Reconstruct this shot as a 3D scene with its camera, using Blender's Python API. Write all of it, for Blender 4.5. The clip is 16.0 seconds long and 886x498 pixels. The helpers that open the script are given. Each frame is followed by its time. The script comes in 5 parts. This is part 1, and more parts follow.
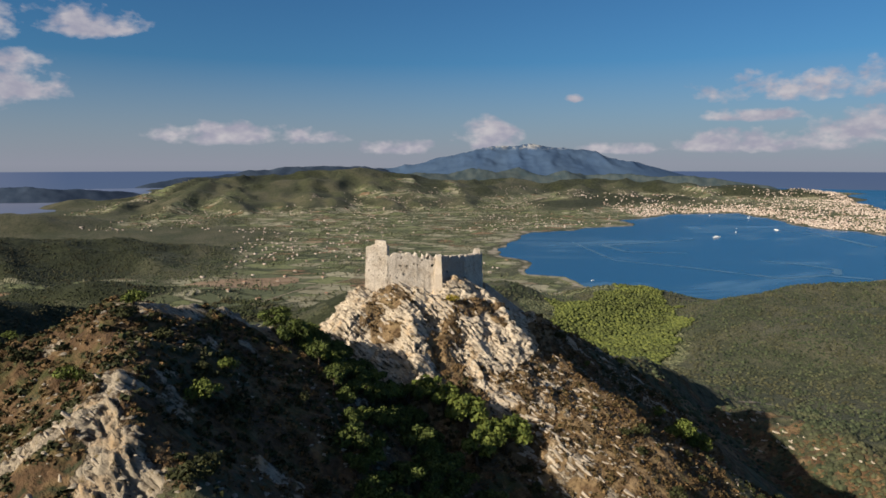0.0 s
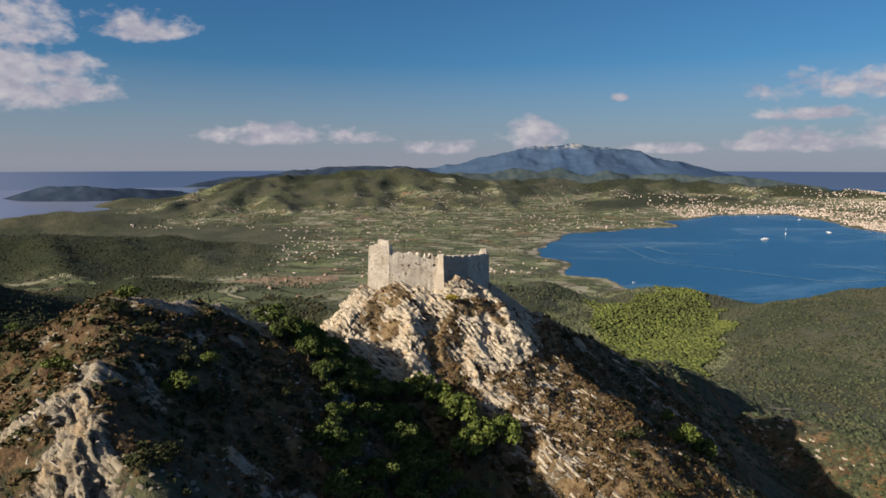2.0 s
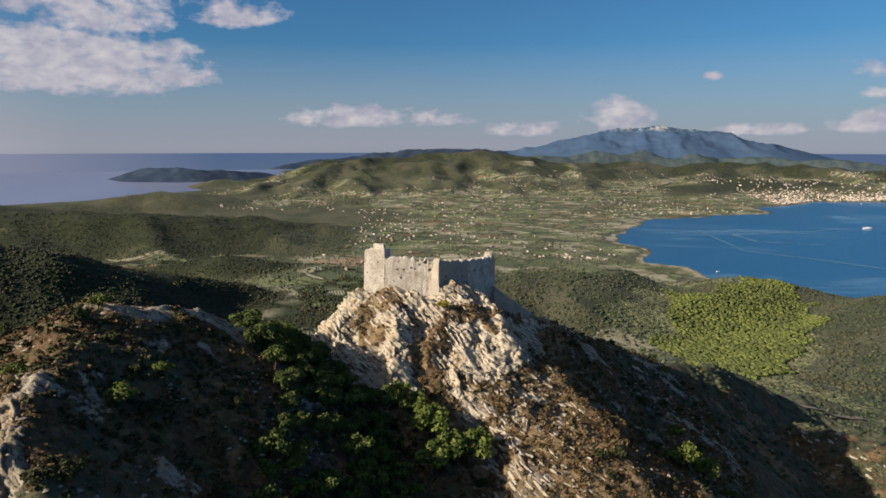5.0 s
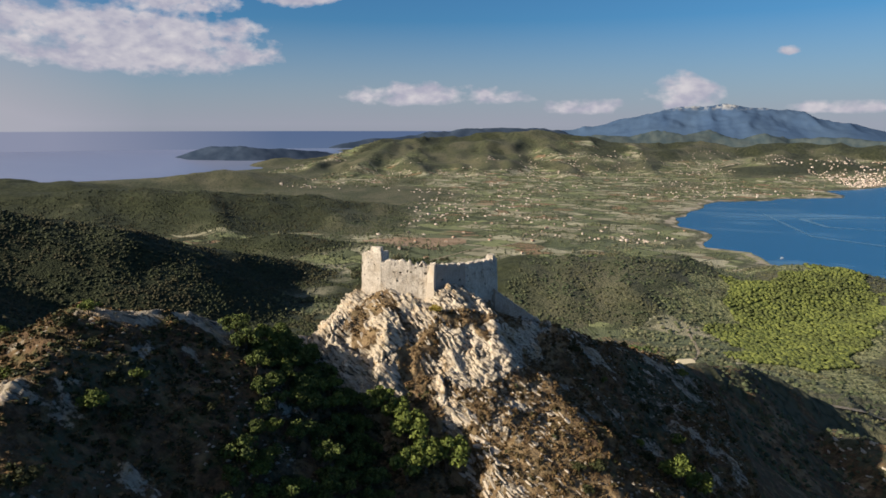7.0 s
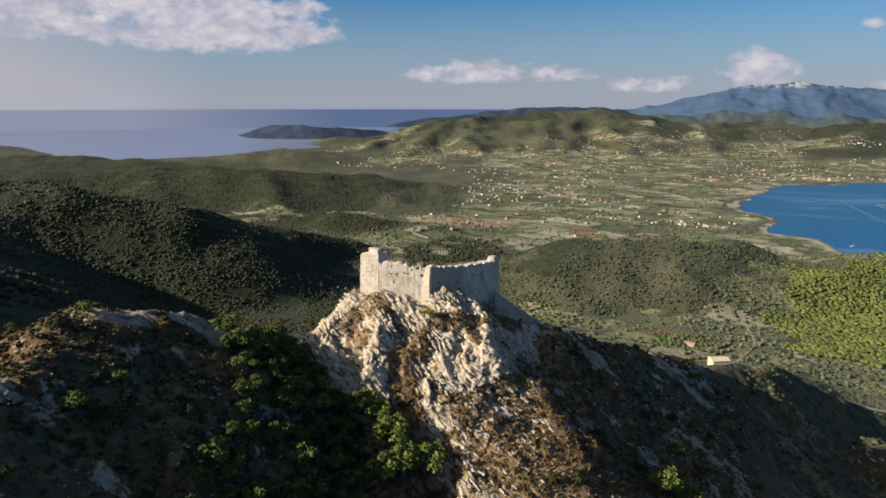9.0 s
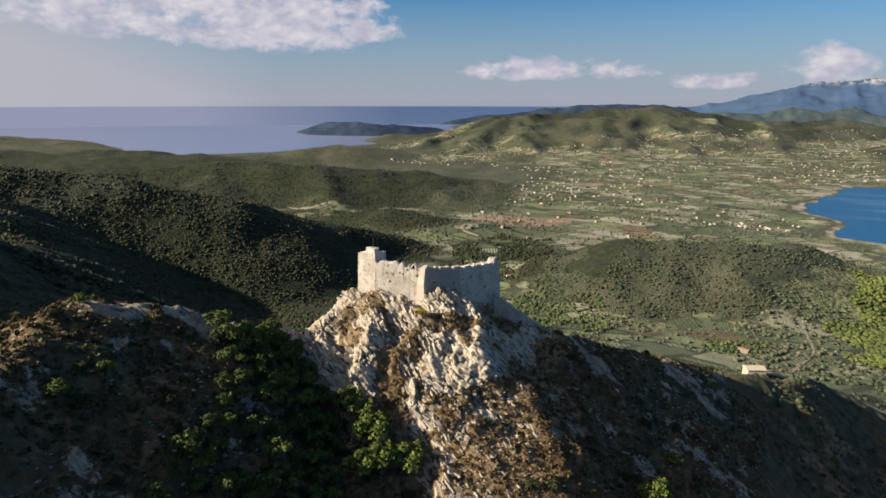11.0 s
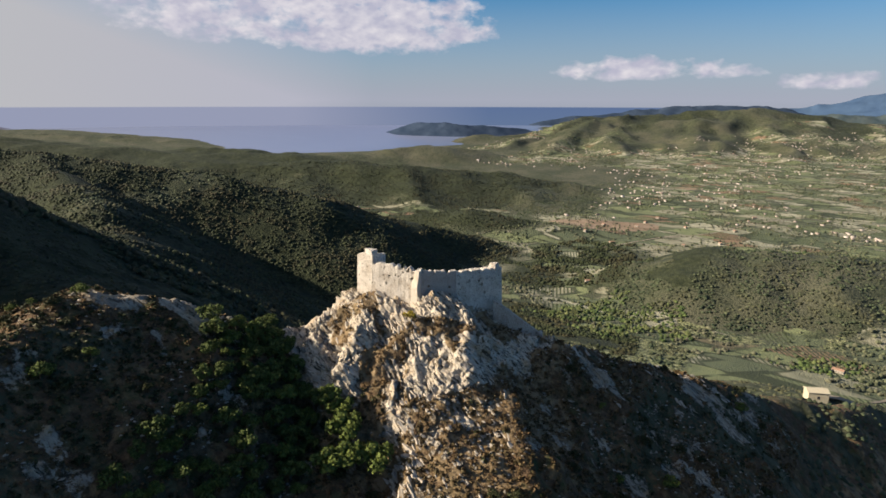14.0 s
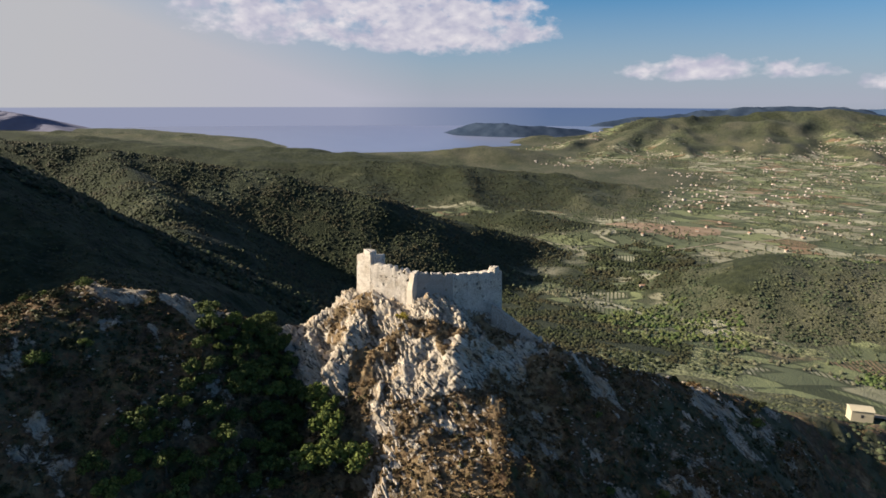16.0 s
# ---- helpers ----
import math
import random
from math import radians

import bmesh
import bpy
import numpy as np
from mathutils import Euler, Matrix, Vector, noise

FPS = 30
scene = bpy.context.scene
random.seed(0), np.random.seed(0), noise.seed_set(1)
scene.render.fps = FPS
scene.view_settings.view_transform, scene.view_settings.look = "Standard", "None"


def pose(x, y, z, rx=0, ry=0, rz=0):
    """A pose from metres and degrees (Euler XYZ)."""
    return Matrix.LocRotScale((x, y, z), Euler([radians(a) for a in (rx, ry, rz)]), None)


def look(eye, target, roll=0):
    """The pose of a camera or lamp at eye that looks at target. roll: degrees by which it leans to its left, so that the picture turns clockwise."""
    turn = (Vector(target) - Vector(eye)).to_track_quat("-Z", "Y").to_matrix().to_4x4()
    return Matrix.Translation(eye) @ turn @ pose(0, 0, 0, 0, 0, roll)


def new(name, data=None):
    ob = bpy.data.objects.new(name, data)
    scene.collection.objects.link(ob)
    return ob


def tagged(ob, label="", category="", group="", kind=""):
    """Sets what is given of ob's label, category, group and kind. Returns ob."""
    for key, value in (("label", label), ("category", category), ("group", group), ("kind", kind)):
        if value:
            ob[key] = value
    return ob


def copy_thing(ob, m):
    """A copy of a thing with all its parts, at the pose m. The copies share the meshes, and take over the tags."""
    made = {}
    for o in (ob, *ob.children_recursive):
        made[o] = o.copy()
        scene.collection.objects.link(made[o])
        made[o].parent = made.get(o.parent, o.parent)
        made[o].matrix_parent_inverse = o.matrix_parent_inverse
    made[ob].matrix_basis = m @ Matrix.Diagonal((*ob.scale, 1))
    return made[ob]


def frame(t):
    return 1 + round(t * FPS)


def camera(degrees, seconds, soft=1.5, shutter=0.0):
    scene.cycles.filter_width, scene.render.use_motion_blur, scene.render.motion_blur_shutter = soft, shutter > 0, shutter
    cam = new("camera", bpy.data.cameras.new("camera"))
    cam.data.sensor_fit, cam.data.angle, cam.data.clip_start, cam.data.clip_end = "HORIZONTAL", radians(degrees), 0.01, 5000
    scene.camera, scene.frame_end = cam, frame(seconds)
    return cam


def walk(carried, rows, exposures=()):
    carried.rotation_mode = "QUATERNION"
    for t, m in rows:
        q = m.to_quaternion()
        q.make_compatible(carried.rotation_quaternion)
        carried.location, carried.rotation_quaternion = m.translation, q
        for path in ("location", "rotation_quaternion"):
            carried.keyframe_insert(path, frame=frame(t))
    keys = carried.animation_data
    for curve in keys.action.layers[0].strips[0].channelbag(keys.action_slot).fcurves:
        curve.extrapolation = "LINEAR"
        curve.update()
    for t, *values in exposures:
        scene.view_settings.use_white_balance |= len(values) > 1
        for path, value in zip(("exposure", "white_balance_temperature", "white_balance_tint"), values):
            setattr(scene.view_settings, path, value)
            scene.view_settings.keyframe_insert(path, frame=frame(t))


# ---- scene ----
cam = camera(68.9, 16.0, soft=1.64)
METRES, EYE, TILT, LEAN, TURN = 108.0, 420.0, -7.5, 0.0, 0.0
ROWS = [
    (0.0, 0.0, 0.0, 0.0, 0.0, 0.0, -0.0),
    (0.5, 0.0179, -0.0069, -0.0007, 0.78, -0.01, -0.11),
    (1.0, 0.0375, -0.0108, -0.0009, 1.74, -0.01, -0.22),
    (1.5, 0.0592, -0.0118, -0.0005, 2.68, -0.01, -0.35),
    (2.0, 0.0827, -0.0097, 0.0005, 3.68, -0.03, -0.49),
    (2.5, 0.1061, -0.0057, 0.0017, 4.65, -0.03, -0.62),
    (3.0, 0.1327, -0.0001, 0.004, 5.74, -0.06, -0.76),
    (3.5, 0.1614, 0.0056, 0.012, 6.92, -0.31, -0.91),
    (4.0, 0.1922, 0.0112, 0.024, 8.19, -0.75, -1.08),
    (6.5, 0.3485, 0.0392, 0.0925, 14.57, -3.2, -1.94),
    (7.0, 0.3789, 0.0463, 0.1073, 15.84, -3.73, -2.12),
    (7.5, 0.4095, 0.0539, 0.1224, 17.12, -4.29, -2.26),
    (8.0, 0.4394, 0.0626, 0.1372, 18.39, -4.83, -2.43),
    (8.5, 0.4694, 0.0715, 0.1515, 19.67, -5.33, -2.6),
    (9.0, 0.4993, 0.081, 0.1639, 20.92, -5.8, -2.75),
    (11.5, 0.6433, 0.1438, 0.1808, 27.14, -6.34, -3.54),
    (12.0, 0.6723, 0.1596, 0.1842, 28.48, -6.42, -3.7),
    (12.5, 0.7008, 0.1761, 0.1879, 29.79, -6.49, -3.85),
    (13.0, 0.7282, 0.1932, 0.1908, 31.1, -6.58, -4.0),
    (13.5, 0.7557, 0.2107, 0.1946, 32.41, -6.68, -4.16),
    (14.0, 0.7831, 0.229, 0.1979, 33.72, -6.77, -4.3),
    (14.5, 0.8102, 0.2478, 0.2015, 35.04, -6.85, -4.44),
    (15.0, 0.8368, 0.2674, 0.2053, 36.38, -6.95, -4.59),
    (15.5, 0.8626, 0.2879, 0.209, 37.69, -7.05, -4.73),
    (16.0, 0.8879, 0.3086, 0.2128, 38.97, -7.15, -4.87),
]
walk(cam, [(t, pose(0, 0, EYE, TILT, LEAN, TURN) @ pose(METRES * x, METRES * y, METRES * z, 90 + pitch, roll, yaw)) for t, x, y, z, yaw, pitch, roll in ROWS], [(0.0, 0.54), (7.0, 0.80), (16.0, 1.05)])

# ---- light ----
SUN_AZ, SUN_EL = -128.0, 26.5     # degrees clockwise from +y, and above the horizon
sun_way = Vector((math.sin(radians(SUN_AZ)) * math.cos(radians(SUN_EL)), math.cos(radians(SUN_AZ)) * math.cos(radians(SUN_EL)), math.sin(radians(SUN_EL))))
sun = new("sun", bpy.data.lights.new("sun", "SUN"))
sun.data.energy, sun.data.angle, sun.data.color = 5.0, radians(0.5), (1.0, 0.85, 0.66)
sun.matrix_world = look(sun_way * 1000, (0, 0, 0))

# ---- sky with clouds ----
world = bpy.data.worlds.new("sky")
scene.world = world
world.use_nodes = True
wn, wl = world.node_tree.nodes, world.node_tree.links
wn.clear()


def wnode(kind, **kw):
    n = wn.new(kind)
    for k, v in kw.items():
        if k == "op":
            n.operation = v
        else:
            n.inputs[k].default_value = v
    return n


def wmath(op, a, b=None, clamp=False):
    n = wn.new("ShaderNodeMath")
    n.operation, n.use_clamp = op, clamp
    for i, v in enumerate((a, b)):
        if v is None:
            continue
        if isinstance(v, (int, float)):
            n.inputs[i].default_value = v
        else:
            wl.new(v, n.inputs[i])
    return n.outputs[0]


def wmix(fac, a, b):
    n = wn.new("ShaderNodeMix")
    n.data_type = "RGBA"
    for sock, v in ((n.inputs[0], fac), (n.inputs[6], a), (n.inputs[7], b)):
        if isinstance(v, (int, float)):
            sock.default_value = v
        elif isinstance(v, tuple):
            sock.default_value = (*v, 1)
        else:
            wl.new(v, sock)
    return n.outputs[2]


coord = wn.new("ShaderNodeTexCoord").outputs["Generated"]
sep = wn.new("ShaderNodeSeparateXYZ")
wl.new(coord, sep.inputs[0])
az = wmath("MULTIPLY", wmath("ARCTAN2", sep.outputs[0], sep.outputs[1]), 57.2958)
el = wmath("MULTIPLY", wmath("ARCSINE", sep.outputs[2]), 57.2958)
sky = wn.new("ShaderNodeTexSky")
sky.sky_type, sky.sun_disc = "NISHITA", False
sky.sun_elevation, sky.sun_rotation = radians(SUN_EL), radians(SUN_AZ)
sky.altitude, sky.air_density, sky.dust_density, sky.ozone_density = 400, 1.0, 1.2, 2.5
# noise for cloud edges, flattened in height
flat = wn.new("ShaderNodeCombineXYZ")
wl.new(az, flat.inputs[0])
wl.new(wmath("MULTIPLY", el, 1.7), flat.inputs[1])


def wnoise(scale, detail, rough, w=0.0):
    n = wn.new("ShaderNodeTexNoise")
    n.noise_dimensions = "4D"
    n.inputs["Scale"].default_value, n.inputs["Detail"].default_value = scale, detail
    n.inputs["Roughness"].default_value, n.inputs["W"].default_value = rough, w
    wl.new(flat.outputs[0], n.inputs["Vector"])
    return n.outputs["Fac"]


puff = wnoise(0.34, 6.0, 0.56, 3.0)
fine_puff = wnoise(1.1, 4.0, 0.52, 9.0)
belly = wnoise(0.55, 3.5, 0.5, 21.0)
# cloud banks: azimuth, elevation of the base, half width, height, density
CLOUDS = [(-28.0, 9.6, 4.2, 2.2, 0.9), (-32.5, 7.2, 2.4, 1.2, 0.8), (-33.5, 4.6, 4.4, 2.0, 1.05), (-40.5, 4.1, 11.0, 5.0, 1.4),
          (-52.0, 4.8, 9.0, 4.6, 1.0), (-38.5, 8.4, 6.0, 4.2, 0.95), (-18.5, 1.7, 5.6, 1.8, 1.05), (-11.5, 1.8, 3.2, 1.2, 0.85), (-4.0, 0.9, 3.4, 1.4, 0.95),
          (4.0, 1.4, 3.0, 2.6, 1.25), (11.2, 5.2, 0.9, 0.7, 1.0), (25.5, 3.4, 4.2, 1.0, 1.0), (25.0, 1.0, 7.0, 1.8, 1.1),
          (34.0, 1.6, 5.5, 2.7, 1.1), (30.0, 5.0, 9.5, 2.2, 0.8), (15.5, 0.9, 4.0, 0.9, 0.85)]
mask = None
for a0, e0, wide, tall, dens in CLOUDS:
    u = wmath("DIVIDE", wmath("SUBTRACT", az, a0), wide)
    v = wmath("DIVIDE", wmath("SUBTRACT", el, e0 + 0.3 * tall), tall)
    up = wmath("MULTIPLY", wmath("MAXIMUM", v, 0.0), 1.35)
    dn = wmath("MULTIPLY", wmath("MINIMUM", v, 0.0), 2.6)
    v2 = wmath("ADD", up, dn)
    r2 = wmath("ADD", wmath("MULTIPLY", u, u), wmath("MULTIPLY", v2, v2))
    m = wmath("MULTIPLY", wmath("SUBTRACT", 1.0, r2), dens)
    mask = m if mask is None else wmath("MAXIMUM", mask, m)
body = wmath("ADD", mask, wmath("MULTIPLY", wmath("SUBTRACT", puff, 0.48), 4.2))
body = wmath("ADD", body, wmath("MULTIPLY", wmath("SUBTRACT", fine_puff, 0.5), 1.1))
cover_c = wmath("MULTIPLY", wmath("SUBTRACT", body, 0.08), 1.15, clamp=True)
cover_c = wmath("MULTIPLY", cover_c, wmath("GREATER_THAN", el, 0.2))
cover_c = wmath("MULTIPLY", cover_c, 0.93)
# sunlit heads, greyer bellies
shade_c = wmath("ADD", wmath("MULTIPLY", wmath("SUBTRACT", belly, 0.38), 2.4), wmath("MULTIPLY", wmath("SUBTRACT", fine_puff, 0.5), 0.9), clamp=True)
cloud_col = wmix(shade_c, (4.9, 4.8, 5.9), (8.3, 7.8, 8.0))
# pale veil low over the sea and towards the sun
veil = wmath("MULTIPLY", wmath("SUBTRACT", 1.0, wmath("DIVIDE", wmath("ABSOLUTE", el), 8.5), clamp=True), 0.80)
sunward = wmath("MULTIPLY", wmath("SUBTRACT", wmath("MULTIPLY", az, -1.0), 40.0), 0.035, clamp=True)
veil = wmath("ADD", veil, wmath("MULTIPLY", sunward, 0.9), clamp=True)
tint = wn.new("ShaderNodeMix")
tint.data_type, tint.blend_type = "RGBA", "MULTIPLY"
tint.inputs[0].default_value = 1.0
wl.new(sky.outputs[0], tint.inputs[6])
tint.inputs[7].default_value = (0.36, 0.74, 1.02, 1)
hazed = wmix(veil, tint.outputs[2], wmix(sunward, (4.45, 4.50, 5.45), (4.85, 4.85, 5.10)))
final = wmix(cover_c, hazed, cloud_col)
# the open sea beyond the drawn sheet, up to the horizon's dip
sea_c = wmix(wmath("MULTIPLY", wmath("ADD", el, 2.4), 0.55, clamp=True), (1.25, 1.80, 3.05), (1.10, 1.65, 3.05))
# sheen on the sunward sea, drawn as a paler colour
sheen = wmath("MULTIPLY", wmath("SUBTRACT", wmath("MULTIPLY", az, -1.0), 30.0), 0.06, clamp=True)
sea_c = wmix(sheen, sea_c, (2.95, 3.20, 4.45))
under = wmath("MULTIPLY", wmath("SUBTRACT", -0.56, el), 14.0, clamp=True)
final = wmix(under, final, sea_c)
bg = wn.new("ShaderNodeBackground")
bg.inputs["Strength"].default_value = 0.050
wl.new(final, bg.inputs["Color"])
out = wn.new("ShaderNodeOutputWorld")
wl.new(bg.outputs[0], out.inputs["Surface"])

# ---- materials ----


class Nodes:
    """A small builder of node materials."""

    def __init__(self, name, rough=0.9, spec=0.25):
        self.mat = bpy.data.materials.new(name)
        self.mat.use_nodes = True
        self.n, self.l = self.mat.node_tree.nodes, self.mat.node_tree.links
        self.bsdf = self.n["Principled BSDF"]
        self.bsdf.inputs["Roughness"].default_value = rough
        self.bsdf.inputs["Specular IOR Level"].default_value = spec
        self.obj = self.n.new("ShaderNodeTexCoord").outputs["Object"]

    def haze_sheen(self, weight, rough=0.5, tint=(0.62, 0.78, 1.0)):
        """A bluish sheen at low viewing angles that stands in for distant haze."""
        self.bsdf.inputs["Sheen Weight"].default_value, self.bsdf.inputs["Sheen Roughness"].default_value = weight, rough
        self.bsdf.inputs["Sheen Tint"].default_value = (*tint, 1)

    def put(self, sock, v):
        if isinstance(v, (int, float)):
            sock.default_value = v
        elif isinstance(v, tuple):
            sock.default_value = (*v, 1) if len(v) == 3 and sock.type == "RGBA" else v
        else:
            self.l.new(v, sock)

    def noise(self, scale, detail=4.0, rough=0.55, vec=None, distort=0.0):
        n = self.n.new("ShaderNodeTexNoise")
        n.inputs["Scale"].default_value, n.inputs["Detail"].default_value = scale, detail
        n.inputs["Roughness"].default_value, n.inputs["Distortion"].default_value = rough, distort
        self.l.new(vec or self.obj, n.inputs["Vector"])
        return n.outputs["Fac"]

    def voronoi(self, scale, vec=None, feature="F1", out="Distance"):
        n = self.n.new("ShaderNodeTexVoronoi")
        n.feature = feature
        n.inputs["Scale"].default_value = scale
        self.l.new(vec or self.obj, n.inputs["Vector"])
        return n.outputs[out]

    def math(self, op, a, b=0.0, clamp=False):
        n = self.n.new("ShaderNodeMath")
        n.operation, n.use_clamp = op, clamp
        self.put(n.inputs[0], a)
        self.put(n.inputs[1], b)
        return n.outputs[0]

    def ramp(self, fac, lo, hi):
        return self.math("DIVIDE", self.math("SUBTRACT", fac, lo), hi - lo, clamp=True)

    def mix(self, fac, a, b, blend="MIX"):
        n = self.n.new("ShaderNodeMix")
        n.data_type, n.blend_type = "RGBA", blend
        self.put(n.inputs[0], fac)
        self.put(n.inputs[6], a)
        self.put(n.inputs[7], b)
        return n.outputs[2]

    def stretch(self, sx, sy, sz, rot=(0, 0, 0)):
        n = self.n.new("ShaderNodeMapping")
        n.inputs["Scale"].default_value, n.inputs["Rotation"].default_value = (sx, sy, sz), [radians(a) for a in rot]
        self.l.new(self.obj, n.inputs["Vector"])
        return n.outputs[0]

    def attr(self, name, out="Fac"):
        n = self.n.new("ShaderNodeAttribute")
        n.attribute_name = name
        return n.outputs[out]

    def island(self):
        return self.n.new("ShaderNodeNewGeometry").outputs["Random Per Island"]

    def random(self):
        return self.n.new("ShaderNodeObjectInfo").outputs["Random"]

    def done(self, colour, height=None, strength=0.5, dist=0.1, rough=None):
        self.put(self.bsdf.inputs["Base Color"], colour)
        if rough is not None:
            self.put(self.bsdf.inputs["Roughness"], rough)
        if height is not None:
            b = self.n.new("ShaderNodeBump")
            b.inputs["Strength"].default_value, b.inputs["Distance"].default_value = strength, dist
            self.l.new(height, b.inputs["Height"])
            self.l.new(b.outputs[0], self.bsdf.inputs["Normal"])
        return self.mat


def mat_ground(name, rock_lo, rock_hi):
    """Scrub, dry heath, bare pale rock, ploughed and green fields, by the cover attributes of the sheet."""
    m = Nodes(name, 0.95, 0.1)
    m.haze_sheen(0.024)
    fine, mid, wide = m.noise(0.9, 6, 0.65), m.noise(0.07, 6, 0.6), m.noise(0.008, 5, 0.55)
    scrub = m.mix(m.ramp(mid, 0.35, 0.68), (0.038, 0.046, 0.026), (0.084, 0.092, 0.054))
    scrub = m.mix(m.ramp(wide, 0.42, 0.68), scrub, (0.108, 0.106, 0.070))
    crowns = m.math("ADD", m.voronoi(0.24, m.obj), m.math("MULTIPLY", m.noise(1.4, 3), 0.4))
    # dark gaps between crowns: shade among the plants put into the colour
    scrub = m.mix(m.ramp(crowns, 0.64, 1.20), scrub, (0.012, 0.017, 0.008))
    heath = m.mix(m.ramp(fine, 0.35, 0.65), (0.050, 0.032, 0.018), (0.132, 0.086, 0.050))
    heath = m.mix(m.ramp(m.noise(0.33, 6, 0.62), 0.50, 0.62), heath, (0.172, 0.122, 0.066))
    heath = m.mix(m.ramp(m.noise(0.25, 5, 0.6), 0.5, 0.68), heath, (0.055, 0.060, 0.024))
    straw = m.math("MULTIPLY", m.ramp(m.attr("heath"), 0.82, 0.94), m.ramp(m.noise(0.5, 6, 0.65), 0.40, 0.58))
    heath = m.mix(straw, heath, (0.235, 0.172, 0.100))

    def dot(v):
        n = m.n.new("ShaderNodeVectorMath")
        n.operation = "DOT_PRODUCT"
        m.l.new(m.obj, n.inputs[0])
        n.inputs[1].default_value = v
        return n.outputs["Value"]

    grainv = m.n.new("ShaderNodeCombineXYZ")      # across the beds, along the strike, down the dip
    for k, v in enumerate(((0.98, 0.50, 1.25), (-0.24, 0.46, 0.0), (0.17, 0.09, -0.17))):
        m.l.new(dot(v), grainv.inputs[k])
    bed = m.noise(1.0, 7, 0.66, grainv.outputs[0], 0.4)
    shaded_cracks = m.noise(1.25, 6, 0.68, grainv.outputs[0], 0.5)
    rock = m.mix(m.ramp(bed, 0.34, 0.56), rock_lo, rock_hi)
    rock = m.mix(m.math("MULTIPLY", m.ramp(m.noise(0.28, 5, 0.6), 0.52, 0.68), 0.8), rock, (0.40, 0.285, 0.165))
    # crack shadows put into the rock colour as dark strokes along the beds
    rock = m.mix(m.ramp(shaded_cracks, 0.47, 0.41), rock, (0.075, 0.062, 0.048))
    rock = m.mix(m.ramp(m.noise(0.9, 5, 0.7), 0.58, 0.66), rock, (0.13, 0.100, 0.050))
    place = m.attr("place", "Vector")      # the true lie of the land, before the distance is drawn in

    def plots(feature):
        n = m.n.new("ShaderNodeTexVoronoi")
        n.feature, n.distance = feature, "CHEBYCHEV"
        n.inputs["Scale"].default_value, n.inputs["Randomness"].default_value = 1.0, 0.85
        turn = m.n.new("ShaderNodeMapping")
        turn.inputs["Scale"].default_value, turn.inputs["Rotation"].default_value = (0.0085, 0.0135, 0.0), (0, 0, radians(22))
        m.l.new(place, turn.inputs["Vector"])
        m.l.new(turn.outputs[0], n.inputs["Vector"])
        return n.outputs

    first, second = plots("F1"), plots("F2")
    sepc = m.n.new("ShaderNodeSeparateColor")
    m.l.new(first["Color"], sepc.inputs[0])
    shade_f = m.noise(0.02, 5, 0.6, place)
    field = m.mix(m.ramp(sepc.outputs[0], 0.30, 0.36), (0.098, 0.116, 0.066), (0.168, 0.192, 0.096))
    field = m.mix(m.ramp(sepc.outputs[0], 0.56, 0.62), field, (0.262, 0.250, 0.180))
    field = m.mix(m.ramp(sepc.outputs[0], 0.84, 0.88), field, (0.335, 0.325, 0.240))
    field = m.mix(m.ramp(sepc.outputs[1], 0.91, 0.93), field, (0.215, 0.138, 0.090))
    field = m.mix(m.math("MULTIPLY", m.ramp(shade_f, 0.40, 0.68), 0.55), field, (0.085, 0.098, 0.055))
    sepo = m.n.new("ShaderNodeSeparateXYZ")
    m.l.new(place, sepo.inputs[0])
    rows_v = m.math("SINE", m.math("MULTIPLY", m.math("ADD", sepo.outputs[0], m.math("MULTIPLY", sepo.outputs[1], 0.45)), 0.72))
    field = m.mix(m.math("MULTIPLY", m.ramp(rows_v, 0.1, 0.6), m.ramp(sepc.outputs[2], 0.74, 0.78)), field, (0.05, 0.065, 0.026))
    hedge = m.math("MULTIPLY", m.ramp(m.math("SUBTRACT", second["Distance"], first["Distance"]), 0.10, 0.05), m.ramp(m.noise(0.012, 4, 0.6, place), 0.42, 0.52))
    field = m.mix(m.math("MULTIPLY", hedge, 0.85), field, (0.030, 0.038, 0.020))
    field = m.mix(m.ramp(m.attr("soil"), 0.4, 0.6), field, m.mix(m.ramp(shade_f, 0.4, 0.6), (0.190, 0.138, 0.096), (0.270, 0.205, 0.145)))
    pine = m.mix(m.ramp(mid, 0.35, 0.65), (0.050, 0.070, 0.018), (0.125, 0.150, 0.042))
    edge = m.math("MULTIPLY", m.math("SUBTRACT", m.noise(0.12, 6, 0.7), 0.5), 1.1)
    edge_f = m.math("MULTIPLY", m.math("SUBTRACT", fine, 0.5), 1.2)

    def cut(name, e, lo=0.42, hi=0.58):
        return m.ramp(m.math("ADD", m.attr(name), e), lo, hi)

    col = m.mix(cut("field", edge), scrub, field)
    # wood colour darkened to hold the shade over the western slopes
    wood = m.mix(m.ramp(mid, 0.35, 0.65), (0.016, 0.021, 0.011), (0.040, 0.047, 0.024))
    grass = m.mix(m.ramp(mid, 0.36, 0.66), (0.130, 0.148, 0.068), (0.320, 0.325, 0.175))
    # the same shaded gaps, coloured into the grass
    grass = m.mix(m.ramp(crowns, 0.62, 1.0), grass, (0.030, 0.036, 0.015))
    col = m.mix(cut("wood", edge), col, wood)
    col = m.mix(cut("grass", edge), col, grass)
    col = m.mix(cut("pine", edge), col, pine)
    col = m.mix(cut("heath", edge_f), col, heath)
    col = m.mix(cut("rock", edge_f, 0.45, 0.55), col, rock)
